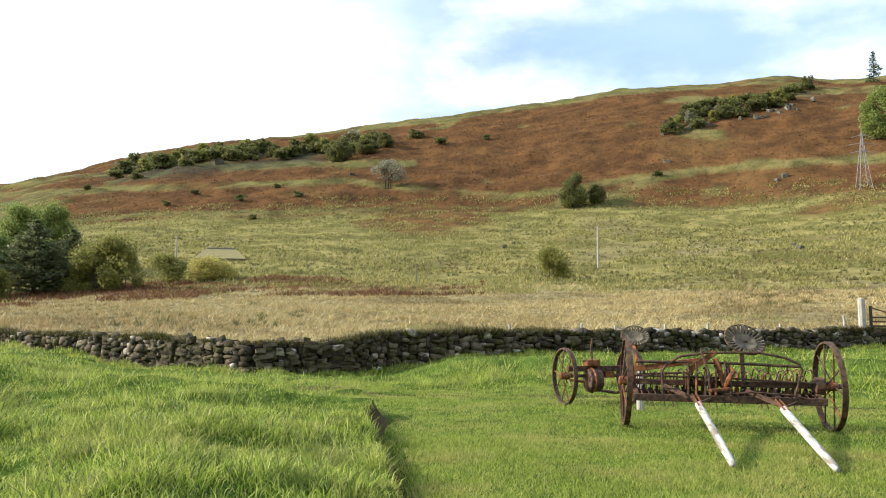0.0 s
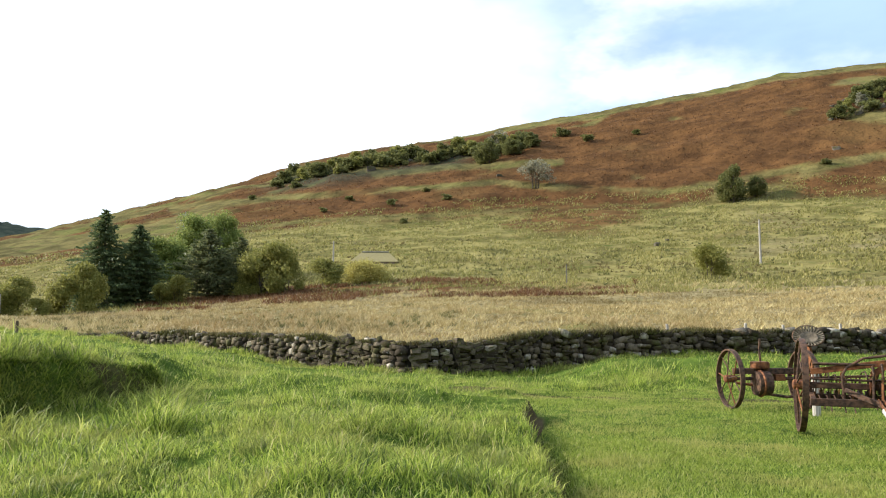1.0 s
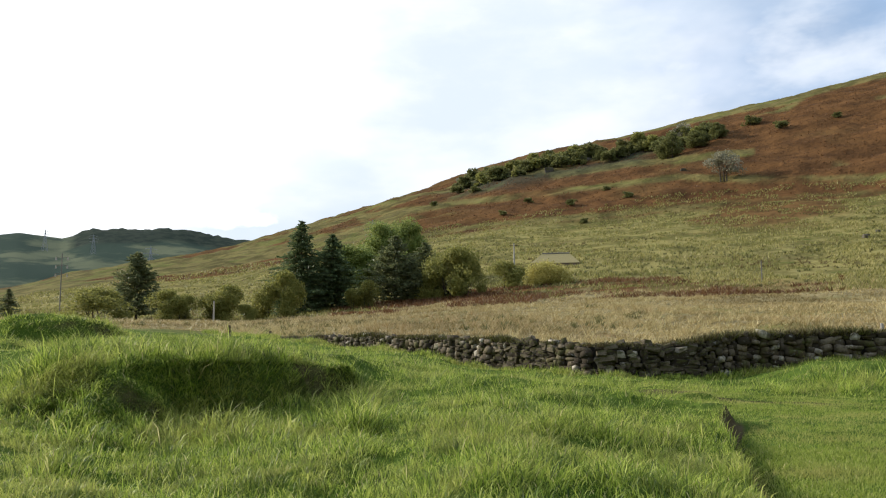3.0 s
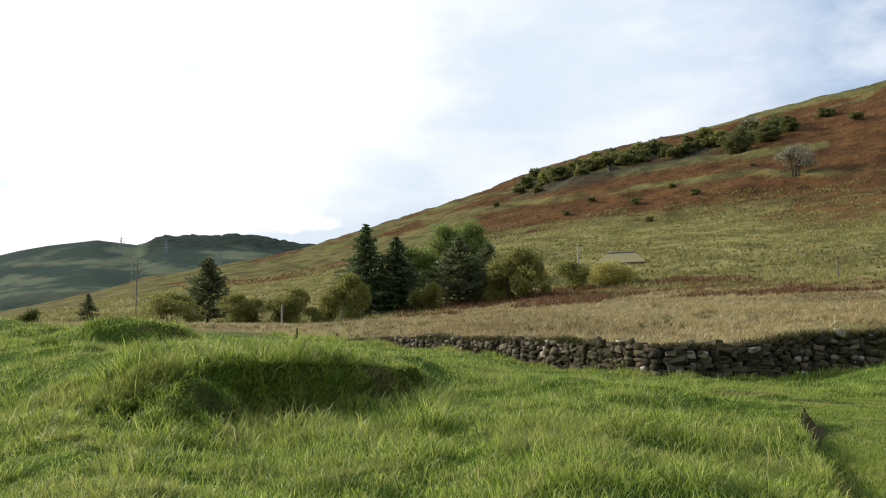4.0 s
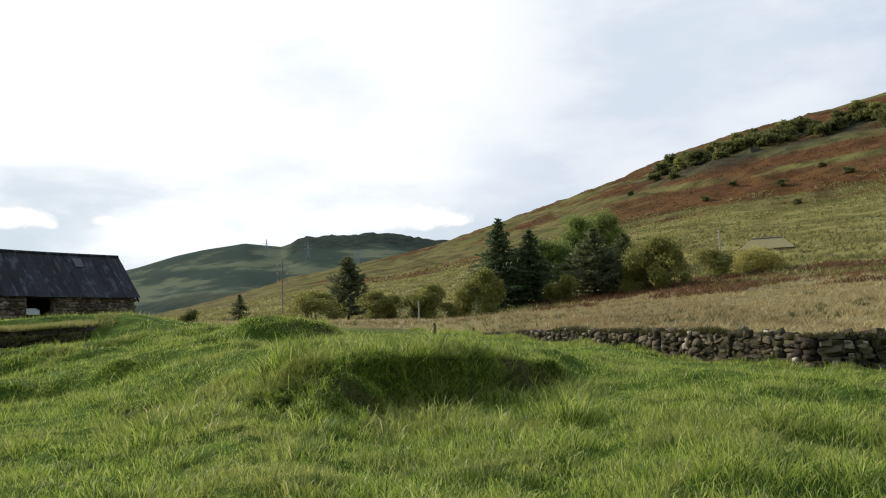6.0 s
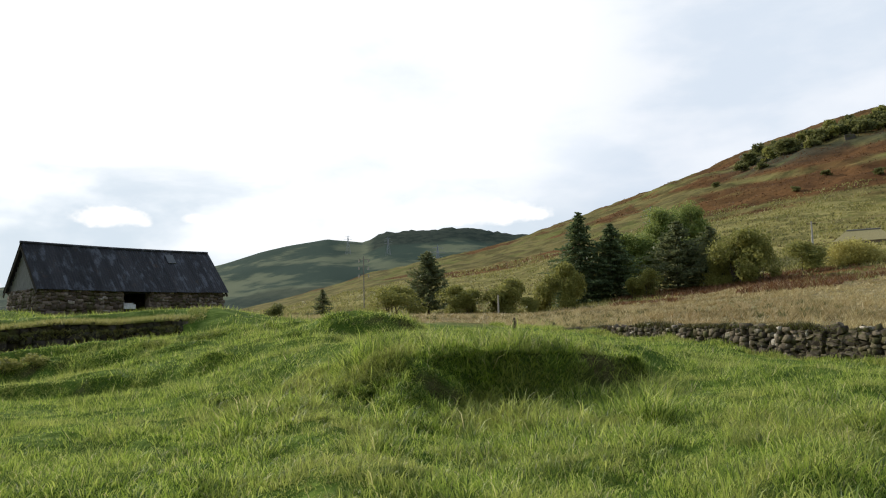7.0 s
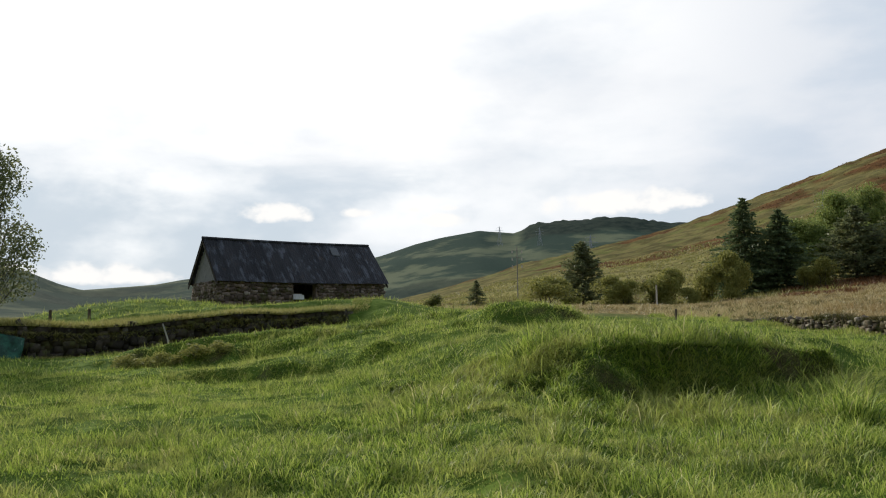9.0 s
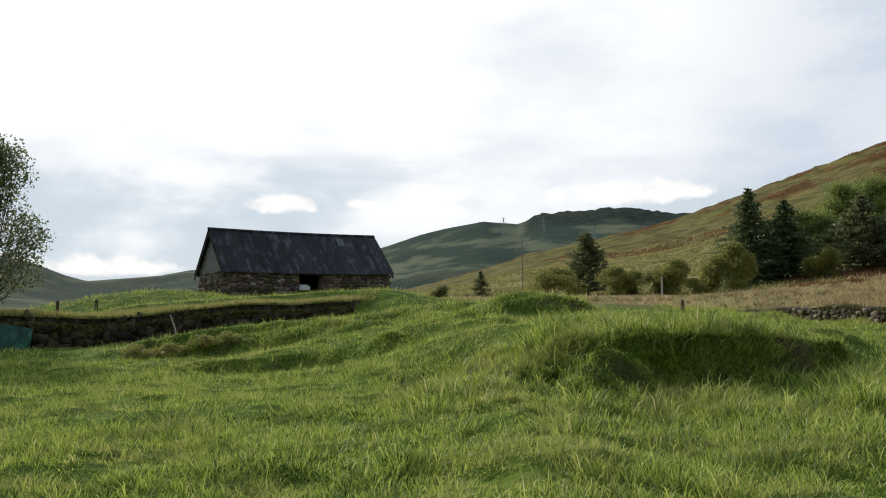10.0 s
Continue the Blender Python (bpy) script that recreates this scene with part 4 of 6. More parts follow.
def build_rake():
    base = pose(4.55, 12.75, 0.0, 0, 0.9, -8)
    g = thing("hay_rake", base, "rusted horse-drawn hay rake with flaking white shafts, on mown grass", "farm implement")
    for x in (-1.56, 1.56):
        w = spoke_wheel(g, "wheel", x, 0.7, 10, 0.085, 1.5 if x < 0 else -2.0)
    P = lambda nm, bm, mt=M_RUST, lb="": part(nm, bm, mt, g, lb)
    P("axle", box(bmesh.new(), -1.66, 1.66, -0.045, 0.045, 0.655, 0.745, 0.012))
    P("front_beam", box(bmesh.new(), -1.47, 1.42, -0.36, -0.28, 0.42, 0.53, 0.012))
    P("tine_beam", box(bmesh.new(), -1.45, 1.42, 0.1, 0.17, 0.5, 0.57, 0.012))
    P("upper_rail", tube(bmesh.new(), [(-1.45, -0.1, 0.8), (0.0, -0.1, 0.79), (1.3, -0.1, 0.74)], 0.018, 6))
    rr = random.Random(11)
    for x in (-1.42, -0.75, 0.0, 0.72, 1.36):
        P("bracket", bar(bmesh.new(), (x, -0.32, 0.5), (x, 0.14, 0.62), 0.07, 0.035))
        P("bracket", bar(bmesh.new(), (x, 0.0, 0.5), (x, 0.0, 0.74), 0.06, 0.03))
    for k in range(27):                                    # curved tines
        x = -1.38 + 2.72 * k / 26
        lift = rr.uniform(-0.05, 0.06)
        sw = rr.uniform(-0.03, 0.03)
        pts = [(x, 0.13, 0.56), (x, 0.02, 0.68), (x + sw * 0.2, 0.02, 0.8 + lift), (x + sw * 0.4, 0.16, 0.89 + lift), (x + sw * 0.7, 0.42, 0.86 + lift),
               (x + sw, 0.66, 0.66 + lift), (x + sw, 0.74, 0.5 + lift), (x + sw, 0.68, 0.36 + lift), (x + sw, 0.6, 0.3 + lift)]
        P("tine", tube(bmesh.new(), pts, 0.011, 5), M_RUST if k % 4 else M_RUSTO)
        P("tine_holder", box(bmesh.new(), x - 0.022, x + 0.022, 0.06, 0.2, 0.5, 0.6 + 0.03 * (k % 2)), M_RUSTO if k % 5 == 0 else M_RUST)
        P("clearing_rod", tube(bmesh.new(), [(x + 0.05, -0.3, 0.5), (x + 0.05, -0.12, 0.56), (x + 0.05, 0.1, 0.55)], 0.009, 5))
    hoop = [(-1.0, -0.2, 0.5), (-1.02, -0.2, 0.86), (-0.96, -0.2, 0.98), (-0.74, -0.2, 1.12), (-0.35, -0.2, 1.18), (0.1, -0.2, 1.2), (0.5, -0.2, 1.2), (0.86, -0.2, 1.13),
            (1.06, -0.2, 1.04), (1.1, -0.2, 0.96), (1.04, -0.2, 0.72), (0.98, -0.2, 0.52)]
    P("hoop_frame", tube(bmesh.new(), hoop, 0.02, 8))
    P("cross_rail", tube(bmesh.new(), [(-1.4, -0.05, 1.02), (-0.4, -0.1, 1.03), (0.4, -0.15, 1.02), (1.06, -0.2, 1.0)], 0.022, 8))
    P("lower_rail", tube(bmesh.new(), [(-0.1, -0.35, 0.55), (0.3, -0.4, 0.6), (0.9, -0.38, 0.57), (1.2, -0.34, 0.5)], 0.014, 6))
    for x in (-0.6, -0.1, 0.62, 0.9):
        P("drop_hook", tube(bmesh.new(), [(x, -0.12, 1.02), (x + 0.01, -0.1, 0.9), (x - 0.03, -0.06, 0.86)], 0.013, 5), M_RUSTO)
    # levers and the seat's post
    P("lever", bar(bmesh.new(), (-1.42, 0.0, 0.9), (-0.42, -0.1, 1.06), 0.05, 0.09), M_RUSTO, "orange rusted iron lever bar")
    P("lever", bar(bmesh.new(), (-1.42, 0.12, 0.8), (-0.5, 0.1, 0.86), 0.05, 0.035), M_RUST)
    P("link", bar(bmesh.new(), (-0.62, -0.15, 0.88), (-0.2, -0.2, 1.2), 0.04, 0.09), M_RUSTO)
    P("link", bar(bmesh.new(), (-0.2, -0.2, 1.1), (-0.05, -0.25, 0.62), 0.05, 0.08), M_RUSTO)
    P("hand_lever", tube(bmesh.new(), [(-0.3, -0.3, 0.5), (-0.32, -0.28, 0.9), (-0.42, -0.22, 1.2), (-0.4, -0.2, 1.26)], 0.018, 6))
    P("foot_lever", bar(bmesh.new(), (-0.35, -0.55, 0.62), (0.0, -0.3, 0.64), 0.07, 0.04), M_RUSTO)
    P("trip_lever", bar(bmesh.new(), (0.02, -0.28, 0.5), (-0.02, -0.2, 1.0), 0.035, 0.07), M_RUST)
    for k, x in enumerate((-0.62, -0.5, -0.36, -0.2, -0.06)):      # trip cams and their arms round the axle
        top = 0.98 + 0.05 * math.sin(k * 2.1)
        P("trip_arm", bar(bmesh.new(), (x, -0.22, 0.5), (x + 0.03, -0.12, top), 0.03, 0.075), M_RUSTO if k % 2 else M_RUST)
        P("cam", tube(bmesh.new(), [(x - 0.02, 0.0, 0.7), (x + 0.02, 0.0, 0.7)], [0.13 - 0.012 * k, 0.13 - 0.012 * k], 14), M_RUSTO if k % 2 == 0 else M_RUST)
        P("cam_hook", tube(bmesh.new(), [(x, -0.12, top), (x, -0.2, top + 0.02), (x, -0.28, top - 0.08), (x, -0.27, top - 0.2)], 0.016, 6), M_RUST)
    P("cam_yoke", tube(bmesh.new(), [(-0.08, -0.25, 0.62), (-0.02, -0.3, 0.78), (0.06, -0.28, 0.9), (0.02, -0.2, 0.98)], [0.03, 0.045, 0.04, 0.02], 8), M_RUSTO, "orange rusted cast-iron yoke")
    for k in range(9):                                     # upright teeth between the beams
        x = 0.16 + 0.13 * k
        P("tooth_arm", bar(bmesh.new(), (x, 0.06, 0.52), (x + 0.02, 0.02, 0.84 + 0.05 * math.sin(3.0 * k)), 0.016, 0.04), M_RUSTO if k % 3 == 0 else M_RUST)
    P("seat_spring", bar(bmesh.new(), (0.28, 0.0, 0.62), (0.27, 0.16, 1.34), 0.07, 0.025), M_RUST)
    P("seat_spring", bar(bmesh.new(), (0.27, 0.16, 1.34), (0.3, -0.06, 1.38), 0.07, 0.02), M_RUST)
    pan_seat(g, pose(0.28, 0.0, 1.36, 54, 6, 14), 0.34)
    # shafts, let down on the grass
    for xa, za, xb, yb in ((-0.55, 0.5, -0.8, -4.16), (0.68, 0.46, 0.25, -4.2)):
        a, b = Vector((xa, -0.34, za)), Vector((xb, yb, 0.07))
        d = (b - a).normalized()
        s0 = a + d * 0.55
        sh = bmesh.new()
        tube(sh, [s0 + (b - s0) * k for k in (0, 0.02, 0.35, 0.7, 0.97, 1.0)], [0.04, 0.058, 0.05, 0.049, 0.04, 0.034], 10)
        shaft = part("shaft", sh, M_SHAFT, g, "flaking white-painted wooden shaft", True)
        for k in (-0.03, 0.03):
            part("strap", bar(bmesh.new(), a + Vector((k, 0, 0.03)), s0 + d * 0.35 + Vector((k, 0, 0.035)), 0.018, 0.05), M_RUSTO, shaft)
        P("shaft_stay", bar(bmesh.new(), a + Vector((-0.45, 0.06, 0.16)), a + d * 0.25, 0.035, 0.07), M_RUST)
        P("shaft_stay", bar(bmesh.new(), a + Vector((0.35, 0.06, 0.02)), a + d * 0.5, 0.03, 0.03), M_RUST)
    for k in range(7):
        P("tooth", tube(bmesh.new(), [(0.98 + 0.05 * k, 0.05 + 0.04 * math.sin(k), 0.62), (1.0 + 0.05 * k, 0.0, 0.5 - 0.03 * (k % 3))], 0.016, 5))
    cl = bmesh.new()
    tube(cl, [(1.3, 0, 0.7), (1.34, 0, 0.7), (1.46, 0, 0.7), (1.5, 0, 0.7)], [0.08, 0.14, 0.14, 0.08], 12)
    P("clutch", cl)
    P("axle_end", tube(bmesh.new(), [(1.5, 0, 0.7), (1.78, 0, 0.7)], [0.05, 0.035], 10))


build_rake()


def build_mower():
    z = gz(2.62, 16.8)
    g = thing("hay_mower", pose(3.35, 17.0, z, 0, 0, 14.5), "rusted horse-drawn mowing machine with iron wheels and pan seat", "farm implement")
    for x in (-0.76, 0.76):
        spoke_wheel(g, "wheel", x, 0.59, 9, 0.09)
    P = lambda nm, bm, mt=M_RUST, lb="": part(nm, bm, mt, g, lb)
    P("frame", box(bmesh.new(), -0.7, 1.0, -0.06, 0.05, 0.68, 0.8, 0.015))
    P("axle", tube(bmesh.new(), [(-0.84, 0, 0.59), (0.84, 0, 0.59)], 0.035, 10))
    dr = bmesh.new()
    tube(dr, [(-0.3, -0.1, 0.5), (-0.29, -0.1, 0.5), (-0.02, -0.1, 0.5), (0.0, -0.1, 0.5)], [0.2, 0.24, 0.24, 0.2], 20)
    P("gear_case", dr)
    P("gear_band", tube(bmesh.new(), [(-0.2, -0.1 + 0.25 * math.cos(a * 0.33), 0.5 + 0.25 * math.sin(a * 0.33)) for a in range(20)], 0.025, 5), M_RUSTO)
    P("gear_top", box(bmesh.new(), -0.3, 0.0, -0.15, 0.12, 0.79, 0.93, 0.03), M_RUSTO)
    P("lever", tube(bmesh.new(), [(-0.13, 0, 0.9), (-0.14, 0, 1.2), (-0.12, 0, 1.38)], 0.022, 6))
    P("tool_box", box(bmesh.new(), 0.12, 0.32, -0.12, 0.02, 0.55, 0.68, 0.01), M_RUSTO)
    P("drag_bar", tube(bmesh.new(), [(-0.1, -0.2, 0.3), (0.3, -0.2, 0.24), (0.9, -0.15, 0.3)], 0.03, 6))
    P("push_rod", tube(bmesh.new(), [(-0.6, 0.1, 0.5), (-0.2, 0.0, 0.45)], 0.03, 6), M_RUSTO)
    P("seat_spring", bar(bmesh.new(), (0.95, 0.0, 0.75), (0.92, 0.1, 1.36), 0.06, 0.1), M_RUSTO)
    pan_seat(g, pose(0.94, 0.1, 1.4, 52, -6, -10), 0.31)


build_mower()
M_PALEPOST = wood_material("pale_post", (0.3, 0.275, 0.23), (0.5, 0.47, 0.42))


def round_post(name, x, y, h, rad, mat, label, group="", lean=0.0):
    bm = bmesh.new()
    tube(bm, [(0, 0, -0.35), (0, 0, h * 0.5), (lean * h, 0, h - 0.03), (lean * h, 0, h)], [rad, rad * 0.97, rad * 0.92, rad * 0.7], 9)
    ob = part(name, bm, mat, None, "", False)
    ob.location = (x, y, gz(x, y))
    return tagged(ob, label, "post", group)


round_post("marker_post", 3.92, 15.7, 0.8, 0.075, M_PALEPOST, "short pale wooden post standing behind the hay rake")

# posts behind the stone wall
for az, over in ((-27.0, 1.15), (-23.2, 0.62), (-20.9, 0.6), (-18.6, 0.72), (-15.8, 0.62), (-12.4, 0.55), (-10.0, 0.68), (-5.0, 0.62)):
    r = float(wall_radius(az)) + 2.0
    x, y = polar(az, r)
    round_post("fence_post", x, y, EYE + r * math.tan(radians(over)) - gz(x, y), 0.065, M_PALEPOST, "pale weathered fence post behind the stone wall", "field fence posts", random.Random(az).uniform(-0.03, 0.03))
for az, over in ((39.0, 0.72), (36.2, 0.32)):
    x, y = polar(az, 52.0)
    round_post("fence_post", x, y, EYE + 52.0 * math.tan(radians(over)) - gz(x, y), 0.085, M_DARKPOST, "dark weathered fence post at the edge of the moor", "moor fence posts")
for az, top in ((79.6, 1.25), (81.9, 1.2)):
    x, y = polar(az, 38.5)
    round_post("fence_post", x, y, EYE + 38.5 * math.tan(radians(top)) - gz(x, y), 0.07, M_DARKPOST, "dark fence post behind the turf-topped wall", "bank fence posts")
x, y = polar(-28.0, 42.0)
round_post("strainer_post", x, y, EYE + 42 * math.tan(radians(2.26)) - gz(x, y), 0.17, M_PALEPOST, "thick pale strainer post beside the field gate")


stake = part("leaning_stake", tube(bmesh.new(), [(0, 0, -0.2), (0.0, 0.12, 0.6), (0.0, 0.3, 1.15)], [0.035, 0.032, 0.025], 7), M_PALEPOST)
stake.location = (*polar(74.6, 30.5), gz(*polar(74.6, 30.5)))
stake.rotation_euler = (0, 0, radians(160))
tagged(stake, "pale leaning wooden stake in front of the turf-topped wall", "stake")


def build_gate():
    ax, ay = polar(-28.5, 42.2)
    z = gz(ax, ay)
    g = thing("field_gate", pose(ax, ay, z, 0, 0, -12), "old brown iron field gate beside a pale post", "gate")
    part("gate_post", box(bmesh.new(), -0.06, 0.06, -0.06, 0.06, -0.3, 1.95, 0.015), M_DARKPOST, g)
    for h in (1.0, 1.2, 1.4, 0.7):
        part("rail", box(bmesh.new(), 0.06, 3.0, -0.02, 0.02, h - 0.035, h + 0.035), M_RUST, g)
    part("brace", bar(bmesh.new(), (0.06, 0.03, 1.85), (2.9, 0.03, 0.9), 0.03, 0.06), M_RUSTO, g)
    part("end_post", box(bmesh.new(), 3.0, 3.1, -0.05, 0.05, -0.3, 1.5, 0.01), M_DARKPOST, g)


build_gate()


# ---- poles and pylons ----
M_IRON = rust_material("grey_steel", (0.25, 0.26, 0.27), (0.36, 0.37, 0.38), (0.45, 0.46, 0.47), 0.3)
M_CERAMIC = wood_material("ceramic", (0.2, 0.12, 0.08), (0.3, 0.2, 0.14))


def utility_pole(az, el0, el1, near, far, arms, mat=None, rad=0.2):
    x, y, r = on_slope(az, el0, near, far)
    h = r * (math.tan(radians(el1)) - math.tan(radians(el0)))
    g = thing("utility_pole", pose(x, y, gz(x, y)), "sunlit pale wooden utility pole standing on the hillside", "utility pole", "utility poles")
    part("pole", tube(bmesh.new(), [(0, 0, -0.5), (0, 0, h)], [rad * 1.1, rad * 0.85], 10), mat or M_PALEPOST, g)
    part("pole_cap", tube(bmesh.new(), [(0, 0, h - 0.02), (0, 0, h + 0.1)], [rad, 0.04], 10), M_DARK, g)
    if arms:
        part("cross_arm", box(bmesh.new(), -0.9, 0.9, -0.07, 0.07, h - 0.6, h - 0.45, 0.01), M_DARKPOST, g)
        for k in (-0.8, 0, 0.8):
            part("insulator", tube(bmesh.new(), [(k, 0, h - 0.45), (k, 0, h - 0.25)], 0.06, 8), M_CERAMIC, g)
    return g


utility_pole(-11.25, 4.62, 7.62, 90, 300, False)
utility_pole(18.7, 5.0, 6.55, 100, 320, True)
utility_pole(1.85, 3.4, 4.88, 60, 220, False, M_DULLPOLE, 0.1)
utility_pole(40.05, 1.3, 2.7, 70, 108, False, None, 0.11)


def pylon(az, r, el0, el1):
    x, y = polar(az, r)
    z = gz(x, y)
    h = EYE + r * math.tan(radians(el1)) - z
    g = thing("pylon", pose(x, y, z, 0, 0, az + 20), "pale steel lattice pylon on the far hillside", "pylon", "power line pylons")
    wide, t = h * 0.11, h * (0.007 if r > 900 else 0.005)
    for sx in (-1, 1):
        for sy in (-1, 1):
            part("leg", tube(bmesh.new(), [(sx * wide, sy * wide, -1), (sx * wide * 0.35, sy * wide * 0.35, h * 0.6), (0, 0, h)], t, 5), M_IRON, g)
    for k in range(6):
        u, v = k / 7, (k + 1) / 7
        wu, wv = wide * (1 - 0.95 * u), wide * (1 - 0.95 * v)
        part("brace", tube(bmesh.new(), [(-wu, -wu, h * u), (wv, -wv, h * v)], t * 0.6, 4), M_IRON, g)
        part("brace", tube(bmesh.new(), [(wu, -wu, h * u), (-wv, -wv, h * v)], t * 0.6, 4), M_IRON, g)
    for f, w in ((0.62, 0.2), (0.76, 0.24), (0.9, 0.17)):
        part("arm", tube(bmesh.new(), [(-h * w, 0, h * f), (0, 0, h * (f + 0.04)), (h * w, 0, h * f)], t * 0.9, 5), M_IRON, g)


pylon(50.8, 1700, 5.9, 6.9)
pylon(47.9, 1600, 5.9, 6.75)
pylon(44.3, 1350, 5.2, 6.1)
x, y, r = on_slope(29.0, 5.3, 90, 400)
pylon(29.0, r, 5.3, 8.3)
x, y, r = on_slope(-28.5, 9.3, 150, 500)
pylon(-28.5, r, 9.3, 12.9)


def line_pole(az, r, top):
    """Dark pole with pairs of pale insulators on three short arms."""
    x, y = polar(az, r)
    h = EYE + r * math.tan(radians(top)) - gz(x, y)
    g = thing("line_pole", pose(x, y, gz(x, y), 0, 0, az), "slender dark power line pole with pale insulators", "utility pole")
    part("pole", tube(bmesh.new(), [(0, 0, -0.5), (0, 0, h)], [0.09, 0.06], 8), M_DULLPOLE, g)
    for f in (0.7, 0.82, 0.94):
        arm = part("cross_arm", box(bmesh.new(), -0.75, 0.75, -0.03, 0.03, h * f, h * f + 0.05, 0.005), M_DULLPOLE, g)
        for k in (-0.7, 0.7):
            part("insulator", tube(bmesh.new(), [(k, 0, h * f - 0.4), (k, 0, h * f)], [0.1, 0.07], 8), M_PALEPOST, arm)


line_pole(49.75, 118, 5.4)


# ---- trees and shrubs ----
L_SPRUCE = leaf_material("spruce_needles", (0.06, 0.092, 0.036), (0.085, 0.122, 0.044), (0.125, 0.15, 0.05), 0.4)
L_PINE = leaf_material("pine_needles", (0.08, 0.1, 0.042), (0.118, 0.136, 0.052), (0.16, 0.168, 0.06), 0.4)
L_ASH = leaf_material("ash_leaves", (0.14, 0.19, 0.042), (0.2, 0.25, 0.055), (0.27, 0.3, 0.07), 0.42)
L_WILLOW = leaf_material("willow_leaves", (0.16, 0.165, 0.035), (0.23, 0.23, 0.05), (0.31, 0.29, 0.07), 0.42)
L_GOLD = leaf_material("yellowing_leaves", (0.3, 0.265, 0.06), (0.42, 0.37, 0.09), (0.5, 0.44, 0.13), 0.45)
L_SHRUB = leaf_material("dark_shrub_leaves", (0.091, 0.102, 0.029), (0.13, 0.138, 0.037), (0.181, 0.178, 0.049), 0.45)
L_PALE = leaf_material("pale_twigs", (0.17, 0.165, 0.105), (0.25, 0.24, 0.155), (0.33, 0.315, 0.21), 0.45)
L_NEAR = leaf_material("small_dark_leaves", (0.06, 0.08, 0.03), (0.11, 0.13, 0.05), (0.19, 0.2, 0.09), 0.45)


def broadleaf(h, w, mat, seed, leaves=3000, leaf=0.3, low=0.25, trunks=1, shape=1.0, name="tree", clumps=26, ragged=0.35):
    """A forked trunk with limbs to clumps of leaves; returns crown and trunk meshes."""
    g = np.random.default_rng(seed)
    n = clumps
    a, u = g.uniform(0, math.tau, n), g.uniform(0, 1, n)
    zz = low + (1 - low) * u
    dome = np.sqrt(np.clip(1 - ((zz - low) / (1 - low) * 0.98) ** (2.2 * shape), 0.03, 1))
    rad = w / 2 * dome * np.sqrt(g.uniform(0.1, 1, n)) * 0.8
    c = np.stack([np.cos(a) * rad, np.sin(a) * rad, zz * h * 0.9], -1)
    sp = w * g.uniform(0.13, 0.13 + ragged * 0.3, n)
    v, f = leaf_cloud(c, sp, leaves, leaf, seed + 1)
    v[:, 2] = np.maximum(v[:, 2], 0.05)
    crown = mesh_from("crown", v, f, mat)
    bm = bmesh.new()
    for t in range(trunks):
        b = Vector((g.uniform(-0.1, 0.1) * w * (trunks > 1), g.uniform(-0.1, 0.1) * w * (trunks > 1), 0))
        top = Vector((b.x * 1.5, b.y * 1.5, h * 0.72))
        r0 = 0.028 * h / math.sqrt(trunks)
        mid = b.lerp(top, 0.5) + Vector((g.uniform(-1, 1), g.uniform(-1, 1), 0)) * 0.03 * h
        tube(bm, [b - Vector((0, 0, 0.4)), b + Vector((0, 0, 0.1 * h)), mid, top], [r0 * 1.4, r0, r0 * 0.7, r0 * 0.25], 7)
        for k in range(t, n, trunks):
            e = Vector(c[k])
            s = b.lerp(mid, min(0.98, max(0.35, e.z / h * 0.8)))
            tube(bm, [s, s.lerp(e, 0.5) + Vector((0, 0, -0.04 * h)), e], [r0 * min(0.4, 8 / n), r0 * min(0.25, 5 / n), r0 * 0.05], 5)
    tm = bpy.data.meshes.new("trunk")
    bm.to_mesh(tm)
    bm.free()
    tm.materials.append(M_BARK)
    return crown, tm


